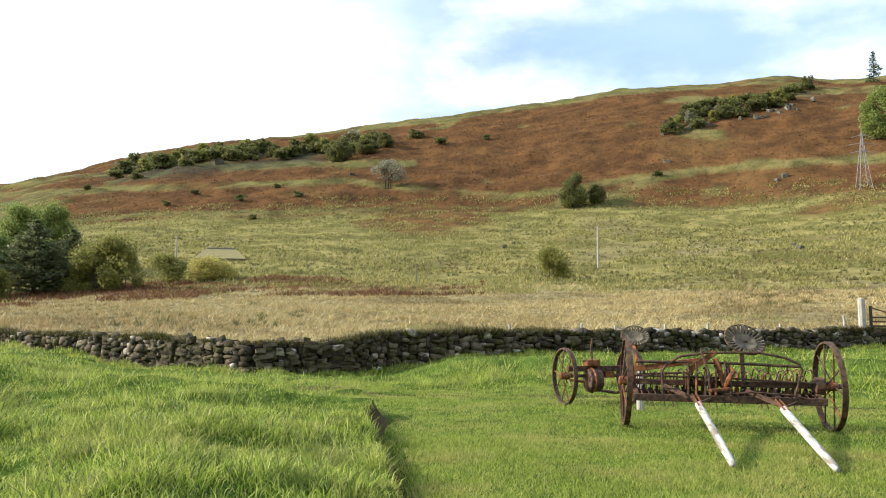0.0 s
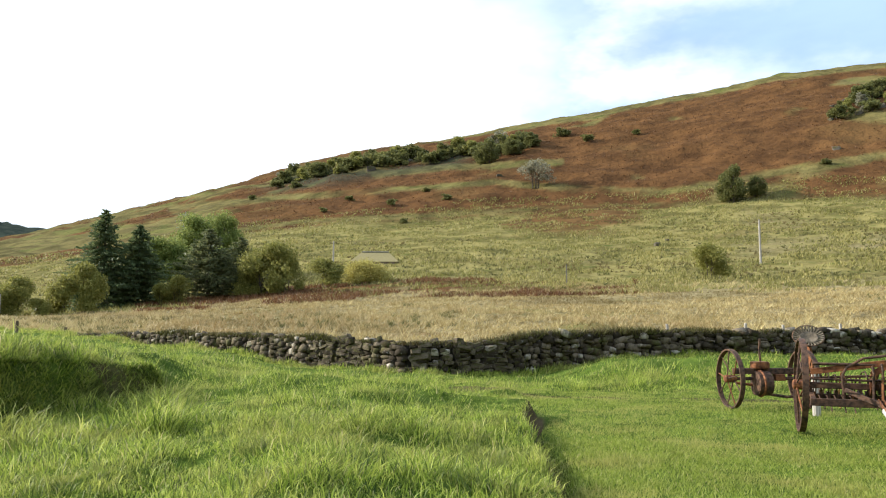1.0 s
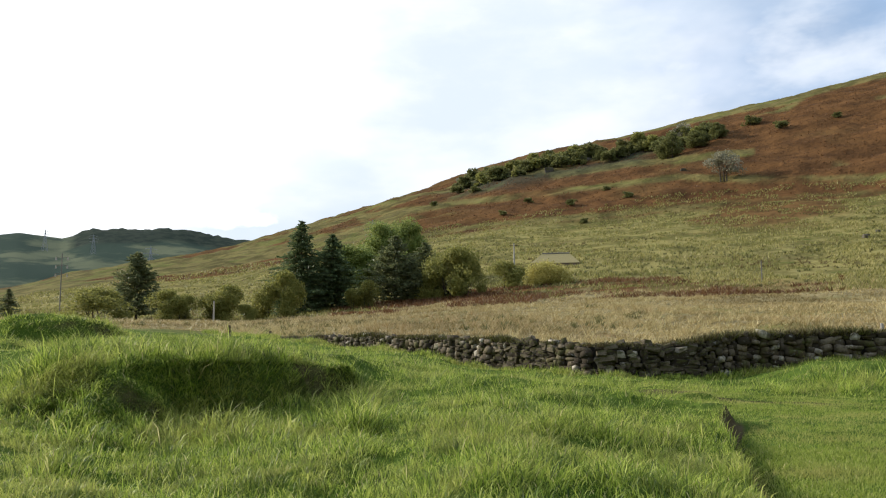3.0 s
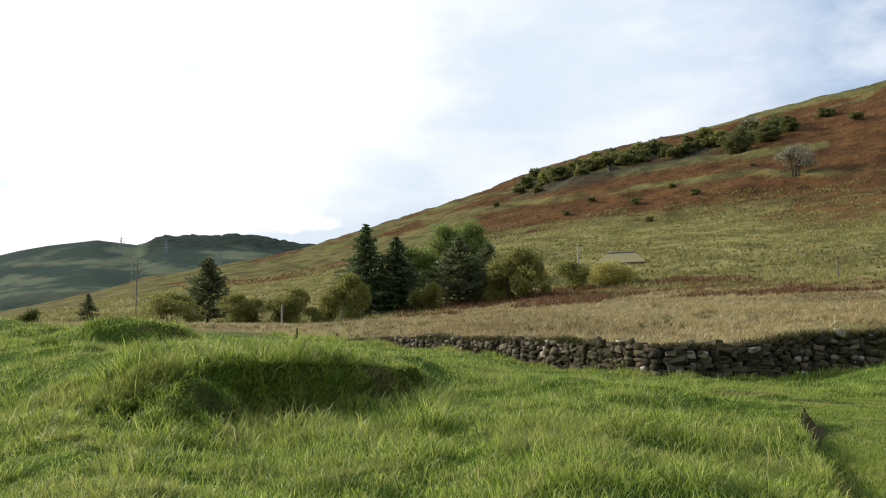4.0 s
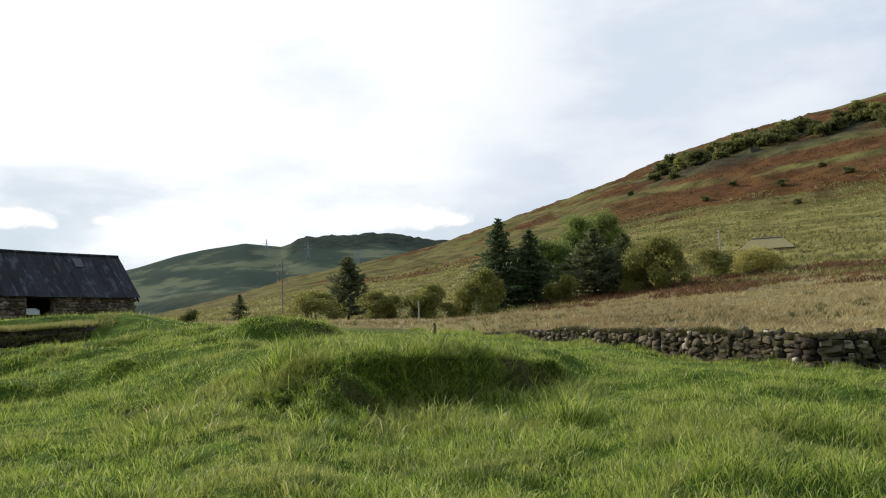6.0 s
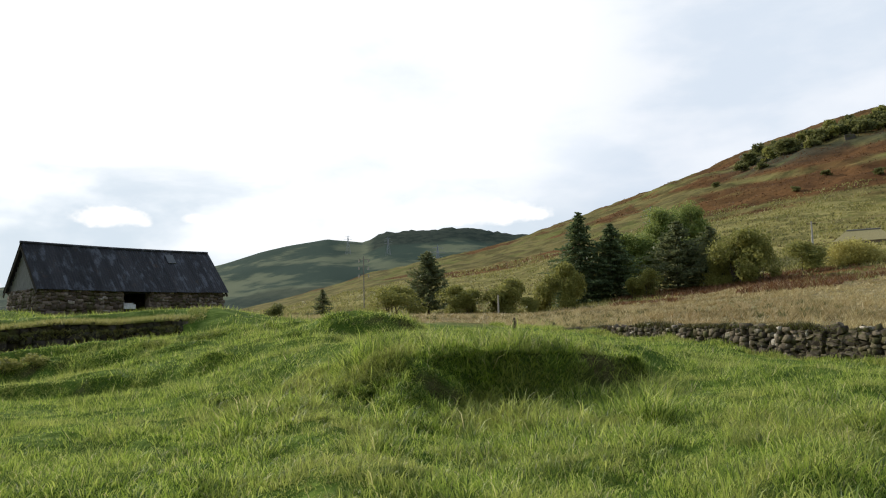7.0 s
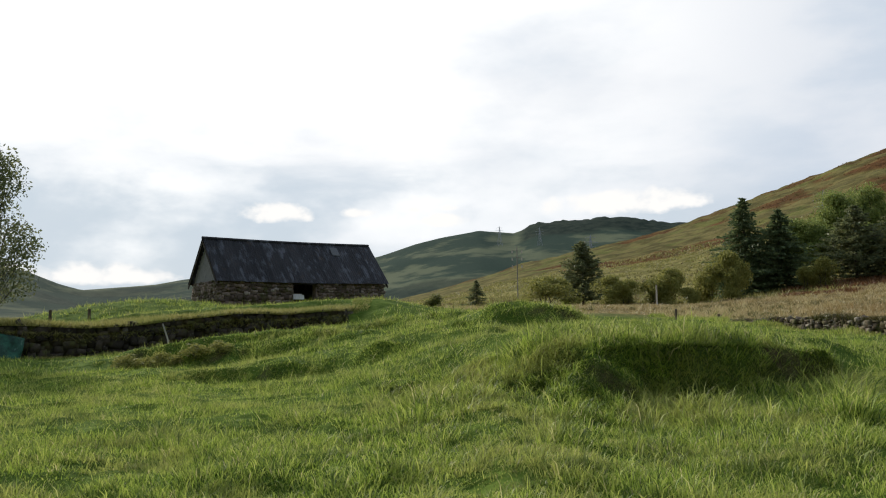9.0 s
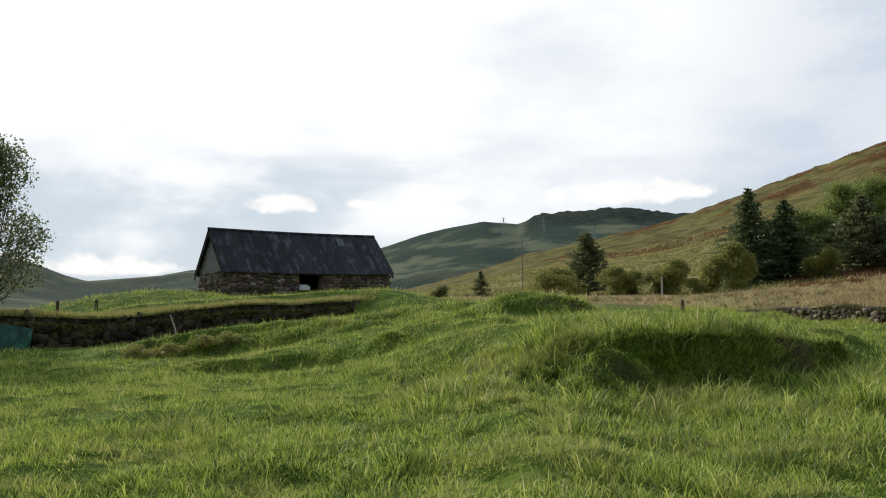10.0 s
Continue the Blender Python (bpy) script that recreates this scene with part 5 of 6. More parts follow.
def conifer(h, w, mat, seed, whorls=22, low=0.06, needle=0.35, droop=0.35, per=9, dens=16):
    g = np.random.default_rng(seed)
    bm = bmesh.new()
    tube(bm, [(0, 0, -0.4), (0, 0, h * 0.5), (0, 0, h)], [h * 0.02, h * 0.013, 0.02], 7)
    P, U = [], []
    for k in range(whorls):
        f = low + (1 - low) * (k / whorls) ** 0.9
        ln = w / 2 * (1 - f) ** 0.8 * g.uniform(0.75, 1.15) + 0.12
        for j in range(per):
            a = g.uniform(0, math.tau)
            lj = ln * g.uniform(0.6, 1.15)
            d = np.array([math.cos(a), math.sin(a), 0])
            m = max(4, int(dens * lj / (w / 2)))
            s = g.uniform(0.12, 1, m)
            p = np.outer(s * lj, d) + np.array([0, 0, f * h])
            p[:, 2] += -droop * lj * s ** 1.4 + 0.18 * lj * s ** 3 + g.normal(0, 0.05 * h / whorls * 3, m)
            p[:, :2] += g.normal(0, 0.06 * lj + 0.03, (m, 2))
            P.append(p)
            U.append(np.repeat(d[None], m, 0) + g.normal(0, 0.45, (m, 3)))
            if lj > w * 0.2 and j % 2:
                tube(bm, [(0, 0, f * h), tuple(d * lj * 0.5 + np.array([0, 0, f * h - droop * lj * 0.38])), tuple(d * lj * 0.9 + np.array([0, 0, f * h - droop * lj * 0.75]))], [0.05, 0.03, 0.01], 4)
    P, U = np.concatenate(P), np.concatenate(U)
    n = len(P)
    U /= np.linalg.norm(U, axis=1)[:, None]
    Wv = np.cross(U, g.normal(size=(n, 3)))
    Wv /= np.linalg.norm(Wv, axis=1)[:, None]
    s = needle * g.uniform(0.6, 1.3, n)[:, None]
    v = np.stack([P - U * s, P + Wv * s * 0.4, P + U * s, P - Wv * s * 0.4], 1).reshape(-1, 3)
    crown = mesh_from("crown", v, np.arange(4 * n).reshape(-1, 4), mat)
    tm = bpy.data.meshes.new("trunk")
    bm.to_mesh(tm)
    bm.free()
    tm.materials.append(M_BARK)
    return crown, tm


def plant(name, meshes, x, y, label, category, group="", scale=(1, 1, 1), turn=0.0, sink=0.0):
    g = thing(name, pose(x, y, gz(x, y) - sink, 0, 0, turn) @ Matrix.Diagonal((*scale, 1)), label, category, group)
    part("trunk", meshes[1], None, g)
    part("crown", meshes[0], None, g)
    return g


def plant_at(name, meshes, az, r, label, category, group="", **kw):
    return plant(name, meshes, *polar(az, r), label, category, group, **kw)


# the clump by the moor
plant_at("spruce", conifer(15.2, 15.5, L_SPRUCE, 1, 42, 0.03, 0.32, 0.35, 13, 46), 34.1, 130, "tall dark spruce tree with drooping boughs", "spruce tree")
plant_at("spruce", conifer(12.6, 15.0, L_SPRUCE, 2, 36, 0.02, 0.34, 0.3, 14, 46), 31.9, 131, "dense dark green spruce tree beside the tall one", "spruce tree")
plant_at("pine", conifer(11.3, 14.5, L_PINE, 3, 22, 0.06, 0.36, 0.05, 15, 42), 27.4, 130, "dark pine tree with a broad open crown", "pine tree")
plant_at("pine", conifer(9.9, 11.5, L_PINE, 4, 20, 0.08, 0.34, 0.02, 13, 38), 25.2, 132, "dark pine tree with upswept boughs", "pine tree")
plant_at("pine", conifer(10.3, 12.0, L_PINE, 5, 22, 0.1, 0.34, 0.02, 14, 40), 45.1, 126, "dark pine tree with bare lower trunk on the moor's edge", "pine tree")
plant_at("spruce", conifer(5.6, 6.0, L_PINE, 6, 16, 0.05, 0.3, 0.25, 9, 22), 52.7, 165, "small dark spruce tree standing alone on the moor", "spruce tree")
ash = broadleaf(16.0, 11.5, L_ASH, 10, 16000, 0.26, 0.35, 2, clumps=56)
plant_at("ash_tree", ash, 28.4, 165, "sunlit green ash tree behind the conifers", "tree", "ash trees")
plant_at("ash_tree", ash, 26.4, 172, "sunlit green ash tree behind the conifers", "tree", "ash trees", scale=(0.85, 0.85, 0.98), turn=140)
plant_at("ash_tree", ash, 30.0, 150, "green ash tree crowded among the conifers", "tree", "ash trees", scale=(0.8, 0.8, 0.72), turn=250)
plant_at("ash_tree", ash, 27.6, 148, "green ash tree crowded among the conifers", "tree", "ash trees", scale=(0.8, 0.8, 0.6), turn=310)
plant_at("ash_tree", ash, 31.2, 150, "lower green ash tree between the conifers", "tree", "ash trees", scale=(0.7, 0.7, 0.78), turn=60)
willow = broadleaf(5.4, 8.8, L_WILLOW, 12, 8500, 0.19, 0.04, 4, 1.3, clumps=20, ragged=0.42)
willow_b = broadleaf(4.7, 6.6, L_WILLOW, 13, 6500, 0.18, 0.04, 3, 1.3, clumps=15, ragged=0.45)
gold = broadleaf(4.2, 9.5, L_GOLD, 14, 13000, 0.16, 0.03, 4, 1.5, clumps=48)
WL = "rounded olive-green willow bush at the moor's edge"
for mesh_, az, r, s, turn in ((willow, 23.4, 125, (1.15, 1.15, 1.15), 0), (willow, 21.9, 127, (0.6, 0.6, 0.8), 70), (willow_b, 29.3, 123, (0.6, 0.6, 0.7), 170),
                              (willow, 47.5, 112, (1.15, 1.1, 0.9), 100), (willow_b, 43.2, 115, (0.85, 0.85, 0.75), 10), (willow_b, 42.0, 117, (0.9, 0.9, 0.85), 200), (willow_b, 40.2, 116, (0.8, 0.8, 0.8), 90),
                              (willow_b, 39.2, 118, (0.9, 0.9, 0.92), 300), (willow_b, 37.9, 116, (0.55, 0.55, 0.5), 45), (willow_b, 36.3, 120, (0.9, 0.9, 1.12), 260), (willow_b, 35.2, 119, (0.8, 0.8, 1.0), 15),
                              (willow_b, 30.4, 124, (0.5, 0.5, 0.5), 115), (willow_b, 19.4, 138, (1.1, 1.1, 0.85), 33), (willow, 24.4, 127, (0.6, 0.6, 0.8), 155), (willow_b, -8.0, 137, (1.05, 1.05, 1.05), 75)):
    k = random.Random(turn).uniform(0.8, 1.35)
    plant_at("willow_bush", mesh_, az, r, WL, "bush", "willow bushes", scale=(s[0] * (0.5 + 0.5 * k), s[1], s[2] * k), turn=turn)
plant_at("golden_bush", gold, 16.3, 142, "broad yellow-green willow bush in full sun", "bush", scale=(1.1, 1.1, 0.86))
plant_at("small_bush", broadleaf(0.6, 1.5, L_SHRUB, 15, 1300, 0.07, 0.02, 3, clumps=16), 56.1, 43, "low dark gorse bush on the rise beside the barn", "bush")

# rank weeds on the turf step below the bank wall
weed = broadleaf(0.75, 1.5, L_WILLOW, 16, 1300, 0.055, 0.02, 5, clumps=22)
for az, r, k in ((77.4, 24.1, 0.85), (75.6, 23.6, 1.0), (74.6, 23.4, 0.8), (73.2, 23.2, 1.0), (71.6, 23.1, 0.7), (76.4, 23.8, 0.7)):
    plant_at("weed_clump", weed, az, r, "straggling brownish-green weeds on the turf step", "weeds", "weed clumps", scale=(k * 0.8, k * 0.8, k * 0.55), turn=az * 50, sink=0.1)

# on the hill
hill_tree = broadleaf(12.0, 12.0, L_SHRUB, 20, 7000, 0.36, 0.06, 3, clumps=34)
hill_bush = broadleaf(5.0, 7.0, L_SHRUB, 21, 1000, 0.48, 0.03, 3, clumps=20)
pale_tree = broadleaf(12.0, 12.5, L_PALE, 22, 1800, 0.42, 0.35, 3, clumps=30)


def hill_plant(name, meshes, az, el0, el1, base_h, label, group="", wide=1.0, turn=0.0):
    x, y, r = on_slope(az, el0, 150, 640)
    s = max(0.15, r * (math.tan(radians(el1)) - math.tan(radians(el0))) / base_h)
    plant(name, meshes, x, y, label, "tree" if base_h > 8 else "bush", group, (s * wide, s * wide, s), turn)


HT = "dark evergreen tree on the bracken hillside"
hill_plant("hill_tree", hill_tree, -9.6, 8.9, 11.5, 12.0, HT, "hill trees", 0.85)
hill_plant("hill_tree", hill_tree, -11.2, 9.2, 10.6, 12.0, HT, "hill trees", 1.1, 90)
hill_plant("hill_tree", hill_tree, 7.5, 12.2, 14.1, 12.0, HT, "hill trees", 1.1, 40)
hill_plant("hill_tree", hill_tree, 5.6, 12.8, 14.0, 12.0, HT, "hill trees", 1.5, 130)
hill_plant("hill_tree", hill_tree, 4.2, 13.4, 14.4, 12.0, HT, "hill trees", 1.3, 200)
hill_plant("pale_tree", pale_tree, 3.9, 10.4, 12.4, 12.0, "pale thin-leaved birch tree on the hillside", "", 1.3)
right_tree = broadleaf(12.0, 12.0, L_ASH, 25, 6000, 0.36, 0.06, 3, clumps=34)
hill_plant("hill_tree", right_tree, -29.6, 12.3, 15.6, 12.0, "round sunlit green tree on the bracken hillside", "hill trees", 0.85, 20)
x, y, r = on_slope(-29.4, 15.9, 200, 660)
plant("spruce", conifer(19, 13, L_SPRUCE, 8, 16, 0.05, 0.7, 0.3, 8, 14), x, y, "dark spruce tree on the hill's skyline", "spruce tree")
rr = random.Random(31)
HB = "dark shrub growing along the rocky brow of the hill"
hill_olive = broadleaf(5.0, 6.0, L_WILLOW, 23, 1000, 0.44, 0.03, 3, clumps=18)
hill_grey = broadleaf(5.0, 5.0, L_PALE, 24, 900, 0.3, 0.12, 3, clumps=18)
for k in range(74):                                        # shrubs along the brow, thick below the skyline
    az = 4.5 + 18.5 * (k + rr.uniform(-0.6, 0.6)) / 73
    top = float(np.interp(az, RIDGE_AZ, RIDGE_EL))
    el = top - float(np.interp(az, (4, 8, 12, 16, 20, 24), (1.35, 1.35, 1.15, 0.8, 0.7, 0.8))) + rr.uniform(-0.35, 0.3)
    kind = rr.random()
    bush = hill_grey if kind > 0.93 else hill_olive if kind > 0.74 else hill_bush
    hill_plant("brow_shrub", bush, az, el, el + rr.uniform(0.35, 1.15), 5.0, "pale leafless shrub along the rocky brow of the hill" if bush is hill_grey else HB, "brow shrubs", rr.uniform(0.7, 1.5), rr.uniform(0, 360))
for k in range(46):                                        # shrubs about the crag
    az = -16.4 - 8.8 * k / 45 + rr.uniform(-0.4, 0.4)
    el = 13.75 + 0.035 * k + rr.uniform(-0.1, 1.25) * (0.5 + 0.5 * math.sin(math.pi * min(1.0, k / 30)))
    bush = rr.choice((hill_bush, hill_bush, hill_olive, hill_bush, hill_grey))
    hill_plant("crag_shrub", bush, az, el, el + rr.uniform(0.45, 1.0), 5.0, "pale leafless shrub among the rocks of the crag" if bush is hill_grey else "dark shrub growing among the rocks of the crag", "crag shrubs", rr.uniform(0.8, 1.3), rr.uniform(0, 360))
for az, el, hh in ((13.6, 7.9, 0.4), (14.5, 9.2, 0.5), (10.5, 9.6, 0.5), (19.5, 8.6, 0.4), (2.0, 14.0, 0.7), (0.2, 13.6, 0.6), (-15.5, 11.0, 0.4), (17.6, 9.5, 0.4), (24.5, 9.3, 0.4), (12.0, 10.2, 0.35), (21.5, 10.3, 0.5), (-3.3, 13.9, 0.4)):
    hill_plant("hill_shrub", hill_bush, az, el, el + hh, 5.0, "low dark shrub in the bracken", "hill shrubs", 1.3, az * 40)

# the tree beyond the turf wall: open, small-leaved
near_tree = broadleaf(8.1, 5.0, L_NEAR, 40, 11500, 0.075, 0.2, 1, 0.9, clumps=70, ragged=0.16)
plant_at("rowan_tree", near_tree, 86.2, 35.5, "open small-leaved rowan tree beyond the turf-topped wall", "tree")


# ---- crag rocks, sheepfold, cottage ----
M_CRAG = stone_material("crag_rock", (0.075, 0.064, 0.05), (0.17, 0.15, 0.12), (0.34, 0.31, 0.26), 0.35)
CRAG = [stone_mesh(50 + k, M_CRAG) for k in range(4)]
for k in range(40):
    az = -16.2 - 9.4 * k / 39 + rr.uniform(-0.3, 0.3)
    x, y, r = on_slope(az, 13.55 + 0.03 * k + rr.uniform(0, 1.4), 150, 640)
    ob = new("crag_rock", CRAG[k % 4])
    ob.matrix_world = Matrix.Translation((x, y, gz(x, y))) @ Euler((rr.uniform(-0.3, 0.3), rr.uniform(-0.3, 0.3), rr.uniform(0, 6))).to_matrix().to_4x4() @ Matrix.Diagonal((rr.uniform(2, 5), rr.uniform(1.5, 3), rr.uniform(1.4, 3.2), 1))
    tagged(ob, "grey lichened rock of the hillside crag", "rock", "crag rocks")
for az, el in ((12.0, 12.7), (11.0, 12.9), (13.2, 12.4), (-23.3, 10.2), (-23.8, 10.4), (16.0, 11.7), (6.6, 11.3), (-16.2, 11.9), (-4.5, 6.1), (-5.2, 6.4), (-24.6, 5.6), (-24.2, 5.8)):
    x, y, r = on_slope(az, el, 130, 640)
    ob = new("boulder", CRAG[int(abs(az) * 10) % 4])
    s = r / 300 * rr.uniform(1.2, 2.6)
    ob.matrix_world = Matrix.Translation((x, y, gz(x, y))) @ Euler((0, 0, az)).to_matrix().to_4x4() @ Matrix.Diagonal((s * 1.6, s, s, 1))
    tagged(ob, "pale grey boulder lying on the hillside", "boulder", "boulders")


def cottage(name, az, r, L, W, E, T, wall_m, roof_m, label, category, turn, hip=0.0):
    x, y = polar(az, r)
    g = thing(name, pose(x, y, gz(x, y) - 0.2, 0, 0, turn), label, category)
    part("wall", box(bmesh.new(), -L / 2, L / 2, -W / 2, W / 2, -0.6, E), wall_m, g)
    if hip:
        bm = bmesh.new()
        e = [bm.verts.new(c) for c in ((-L / 2 - 0.2, -W / 2 - 0.2, E), (L / 2 + 0.2, -W / 2 - 0.2, E), (L / 2 + 0.2, W / 2 + 0.2, E), (-L / 2 - 0.2, W / 2 + 0.2, E))]
        t = [bm.verts.new((s * (L / 2 - hip), 0, T)) for s in (-1, 1)]
        for q in ((e[0], e[1], t[1], t[0]), (e[1], e[2], t[1]), (e[2], e[3], t[0], t[1]), (e[3], e[0], t[0]), e[::-1]):
            bm.faces.new(q)
        part("roof", bm, roof_m, g)
        part("ridge", tube(bmesh.new(), [(-L / 2 + hip, 0, T + 0.05), (L / 2 - hip, 0, T + 0.05)], 0.16, 6), M_DULLPOLE, g)
        return g
    for s in (-1, 1):
        bm = bmesh.new()
        a = math.atan2(T - E, W / 2)
        ln = math.hypot(T - E, W / 2) + 0.3
        box(bm, -L / 2 - 0.2, L / 2 + 0.2, 0, s * ln, -0.06, 0.06, 0.0, pose(0, 0, T) @ Matrix.Rotation(-s * a, 4, "X"))
        part("roof", bm, roof_m, g)
    for s in (-1, 1):
        bm = bmesh.new()
        vs = [bm.verts.new(c) for c in ((s * L / 2, -W / 2, E), (s * L / 2, W / 2, E), (s * L / 2, 0, T), (s * (L / 2 - 0.3), -W / 2, E), (s * (L / 2 - 0.3), W / 2, E), (s * (L / 2 - 0.3), 0, T))]
        for q in ((0, 1, 2), (5, 4, 3), (0, 3, 4, 1), (1, 4, 5, 2), (2, 5, 3, 0)):
            bm.faces.new([vs[i] for i in q])
        bmesh.ops.recalc_face_normals(bm, faces=bm.faces[:])
        part("gable", bm, wall_m, g)
    return g


M_TURFROOF = wood_material("lichened_roof", (0.25, 0.21, 0.1), (0.4, 0.34, 0.16))
cottage("sheepfold_shed", 15.7, 178, 10.5, 6.0, 0.3, 2.7, M_BARNSTONE, M_TURFROOF, "low stone shed with a straw-yellow hipped roof on the hillside", "shed", 12, 2.2)
cottage("white_cottage", 75.4, on_slope(75.4, 1.55, 300, 1500)[2], 13, 8, 4.2, 6.4, M_WHITE, M_DARK, "small whitewashed cottage far across the valley", "cottage", 20)


# ---- green tarpaulin at the foot of the turf wall ----
def build_tarpaulin():
    m = Mat("green_plastic", rough=0.6, spec=0.3)
    col = m.mix(m.ramp(m.noise(3, 5), 0.35, 0.65), (0.006, 0.035, 0.02), (0.015, 0.09, 0.05))
    m.color(m.mix(m.ramp(m.noise(7, 4, (1, 1, 0.3)), 0.6, 0.7, 0, 0.4), col, (0.1, 0.22, 0.16))).bump(m.noise(5, 5), 0.8, 0.06)
    bm = bmesh.new()
    bmesh.ops.create_grid(bm, x_segments=26, y_segments=12, size=0.5)
    for v in bm.verts:
        u, w = v.co.x + 0.5, v.co.y + 0.5
        fold = 0.09 * math.sin(17 * u + 5 * w) + 0.06 * math.sin(31 * u - 7 * w)
        v.co = Vector((0.55 * (1 - w) + fold * (0.4 + w * (1 - w)), (u - 0.5) * 2.7 * (0.85 + 0.15 * w), 1.05 * w * (0.8 + 0.25 * math.sin(2.6 * u + 0.6)) - 0.03))
    bmesh.ops.solidify(bm, geom=bm.faces[:], thickness=0.02)
    x, y = -31.95, 2.35
    ob = part("tarpaulin", bm, m.m, None, "", True)
    ob.location = (x, y, gz(x + 0.4, y))
    tagged(ob, "crumpled green plastic tarpaulin draped against the turf-topped wall", "tarpaulin")


build_tarpaulin()


# ---- grass ----
def grass_material(name, cols, patch, share=0.45, deep=0.55, mott=0.0):
    m = Mat(name, rough=0.55, spec=0.3)
    v = m.island()
    col = m.mix(m.ramp(v, 0.0, 0.55), cols[0], cols[1])
    col = m.mix(m.ramp(v, 0.55, 0.85), col, cols[2])
    col = m.mix(m.ramp(v, 0.93, 1.0), col, cols[3])
    col = m.mix(m.ramp(m.noise(patch, 5), 0.46, 0.62, 0, deep), col, cols[4])
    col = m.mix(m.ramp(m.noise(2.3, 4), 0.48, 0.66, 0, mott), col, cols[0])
    return m.color(col).leafy(col, share).m


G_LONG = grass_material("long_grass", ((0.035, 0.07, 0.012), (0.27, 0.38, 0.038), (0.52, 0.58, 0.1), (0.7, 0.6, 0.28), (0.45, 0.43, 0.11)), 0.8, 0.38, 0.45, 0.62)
G_LAWN = grass_material("mown_grass", ((0.11, 0.155, 0.018), (0.26, 0.335, 0.04), (0.37, 0.42, 0.08), (0.52, 0.46, 0.18), (0.43, 0.38, 0.11)), 0.5, 0.45)
G_DRY = grass_material("moor_grass", ((0.3, 0.225, 0.085), (0.43, 0.33, 0.13), (0.52, 0.42, 0.19), (0.6, 0.5, 0.26), (0.2, 0.15, 0.055)), 0.055, 0.16, 0.85)
G_TURF = grass_material("turf_top", ((0.14, 0.14, 0.03), (0.27, 0.26, 0.06), (0.4, 0.36, 0.12), (0.52, 0.45, 0.22), (0.2, 0.24, 0.05)), 0.5)
G_MOSS = grass_material("wall_moss", ((0.045, 0.035, 0.014), (0.085, 0.075, 0.02), (0.13, 0.14, 0.03), (0.3, 0.24, 0.11), (0.12, 0.062, 0.025)), 0.5, 0.2)
G_BRACK = grass_material("bracken", ((0.1, 0.045, 0.017), (0.16, 0.073, 0.026), (0.21, 0.1, 0.035), (0.25, 0.14, 0.055), (0.12, 0.055, 0.02)), 0.1, 0.25)
G_TUSS = grass_material("tussock_grass", ((0.15, 0.145, 0.03), (0.3, 0.275, 0.075), (0.4, 0.35, 0.12), (0.47, 0.41, 0.18), (0.14, 0.15, 0.03)), 0.06, 0.3)


def sector(n, r0, r1, a0, a1, power=1.0):
    """Random places in a sector, denser towards the standpoint where power is under 2."""
    u = rng.uniform(0, 1, n)
    r = (r0 ** power + u * (r1 ** power - r0 ** power)) ** (1 / power)
    a = np.radians(rng.uniform(a0, a1, n))
    return -np.sin(a) * r, np.cos(a) * r, r, np.degrees(a)


def tufted(n, each, r0, r1, power, a0, a1, spread):
    """Places of blades gathered in tufts, the direction in which each leans out of its tuft, and the tuft's vigour."""
    cx, cy, cr, caz = sector(n, r0, r1, a0, a1, power)
    k = np.repeat(np.arange(n), each)
    vig = np.clip(0.5 + 0.75 * fbm(cx, cy, 0.9, 3, 71) + 0.25 * rng.normal(size=n), 0.06, 1.25)[k]
    a, q = rng.uniform(0, math.tau, len(k)), rng.uniform(0, 1, len(k)) ** 0.7
    sp = spread * (0.6 + 0.7 * vig) * q * (1 + 0.02 * cr[k])
    return cx[k] + np.cos(a) * sp, cy[k] + np.sin(a) * sp, a, q, vig


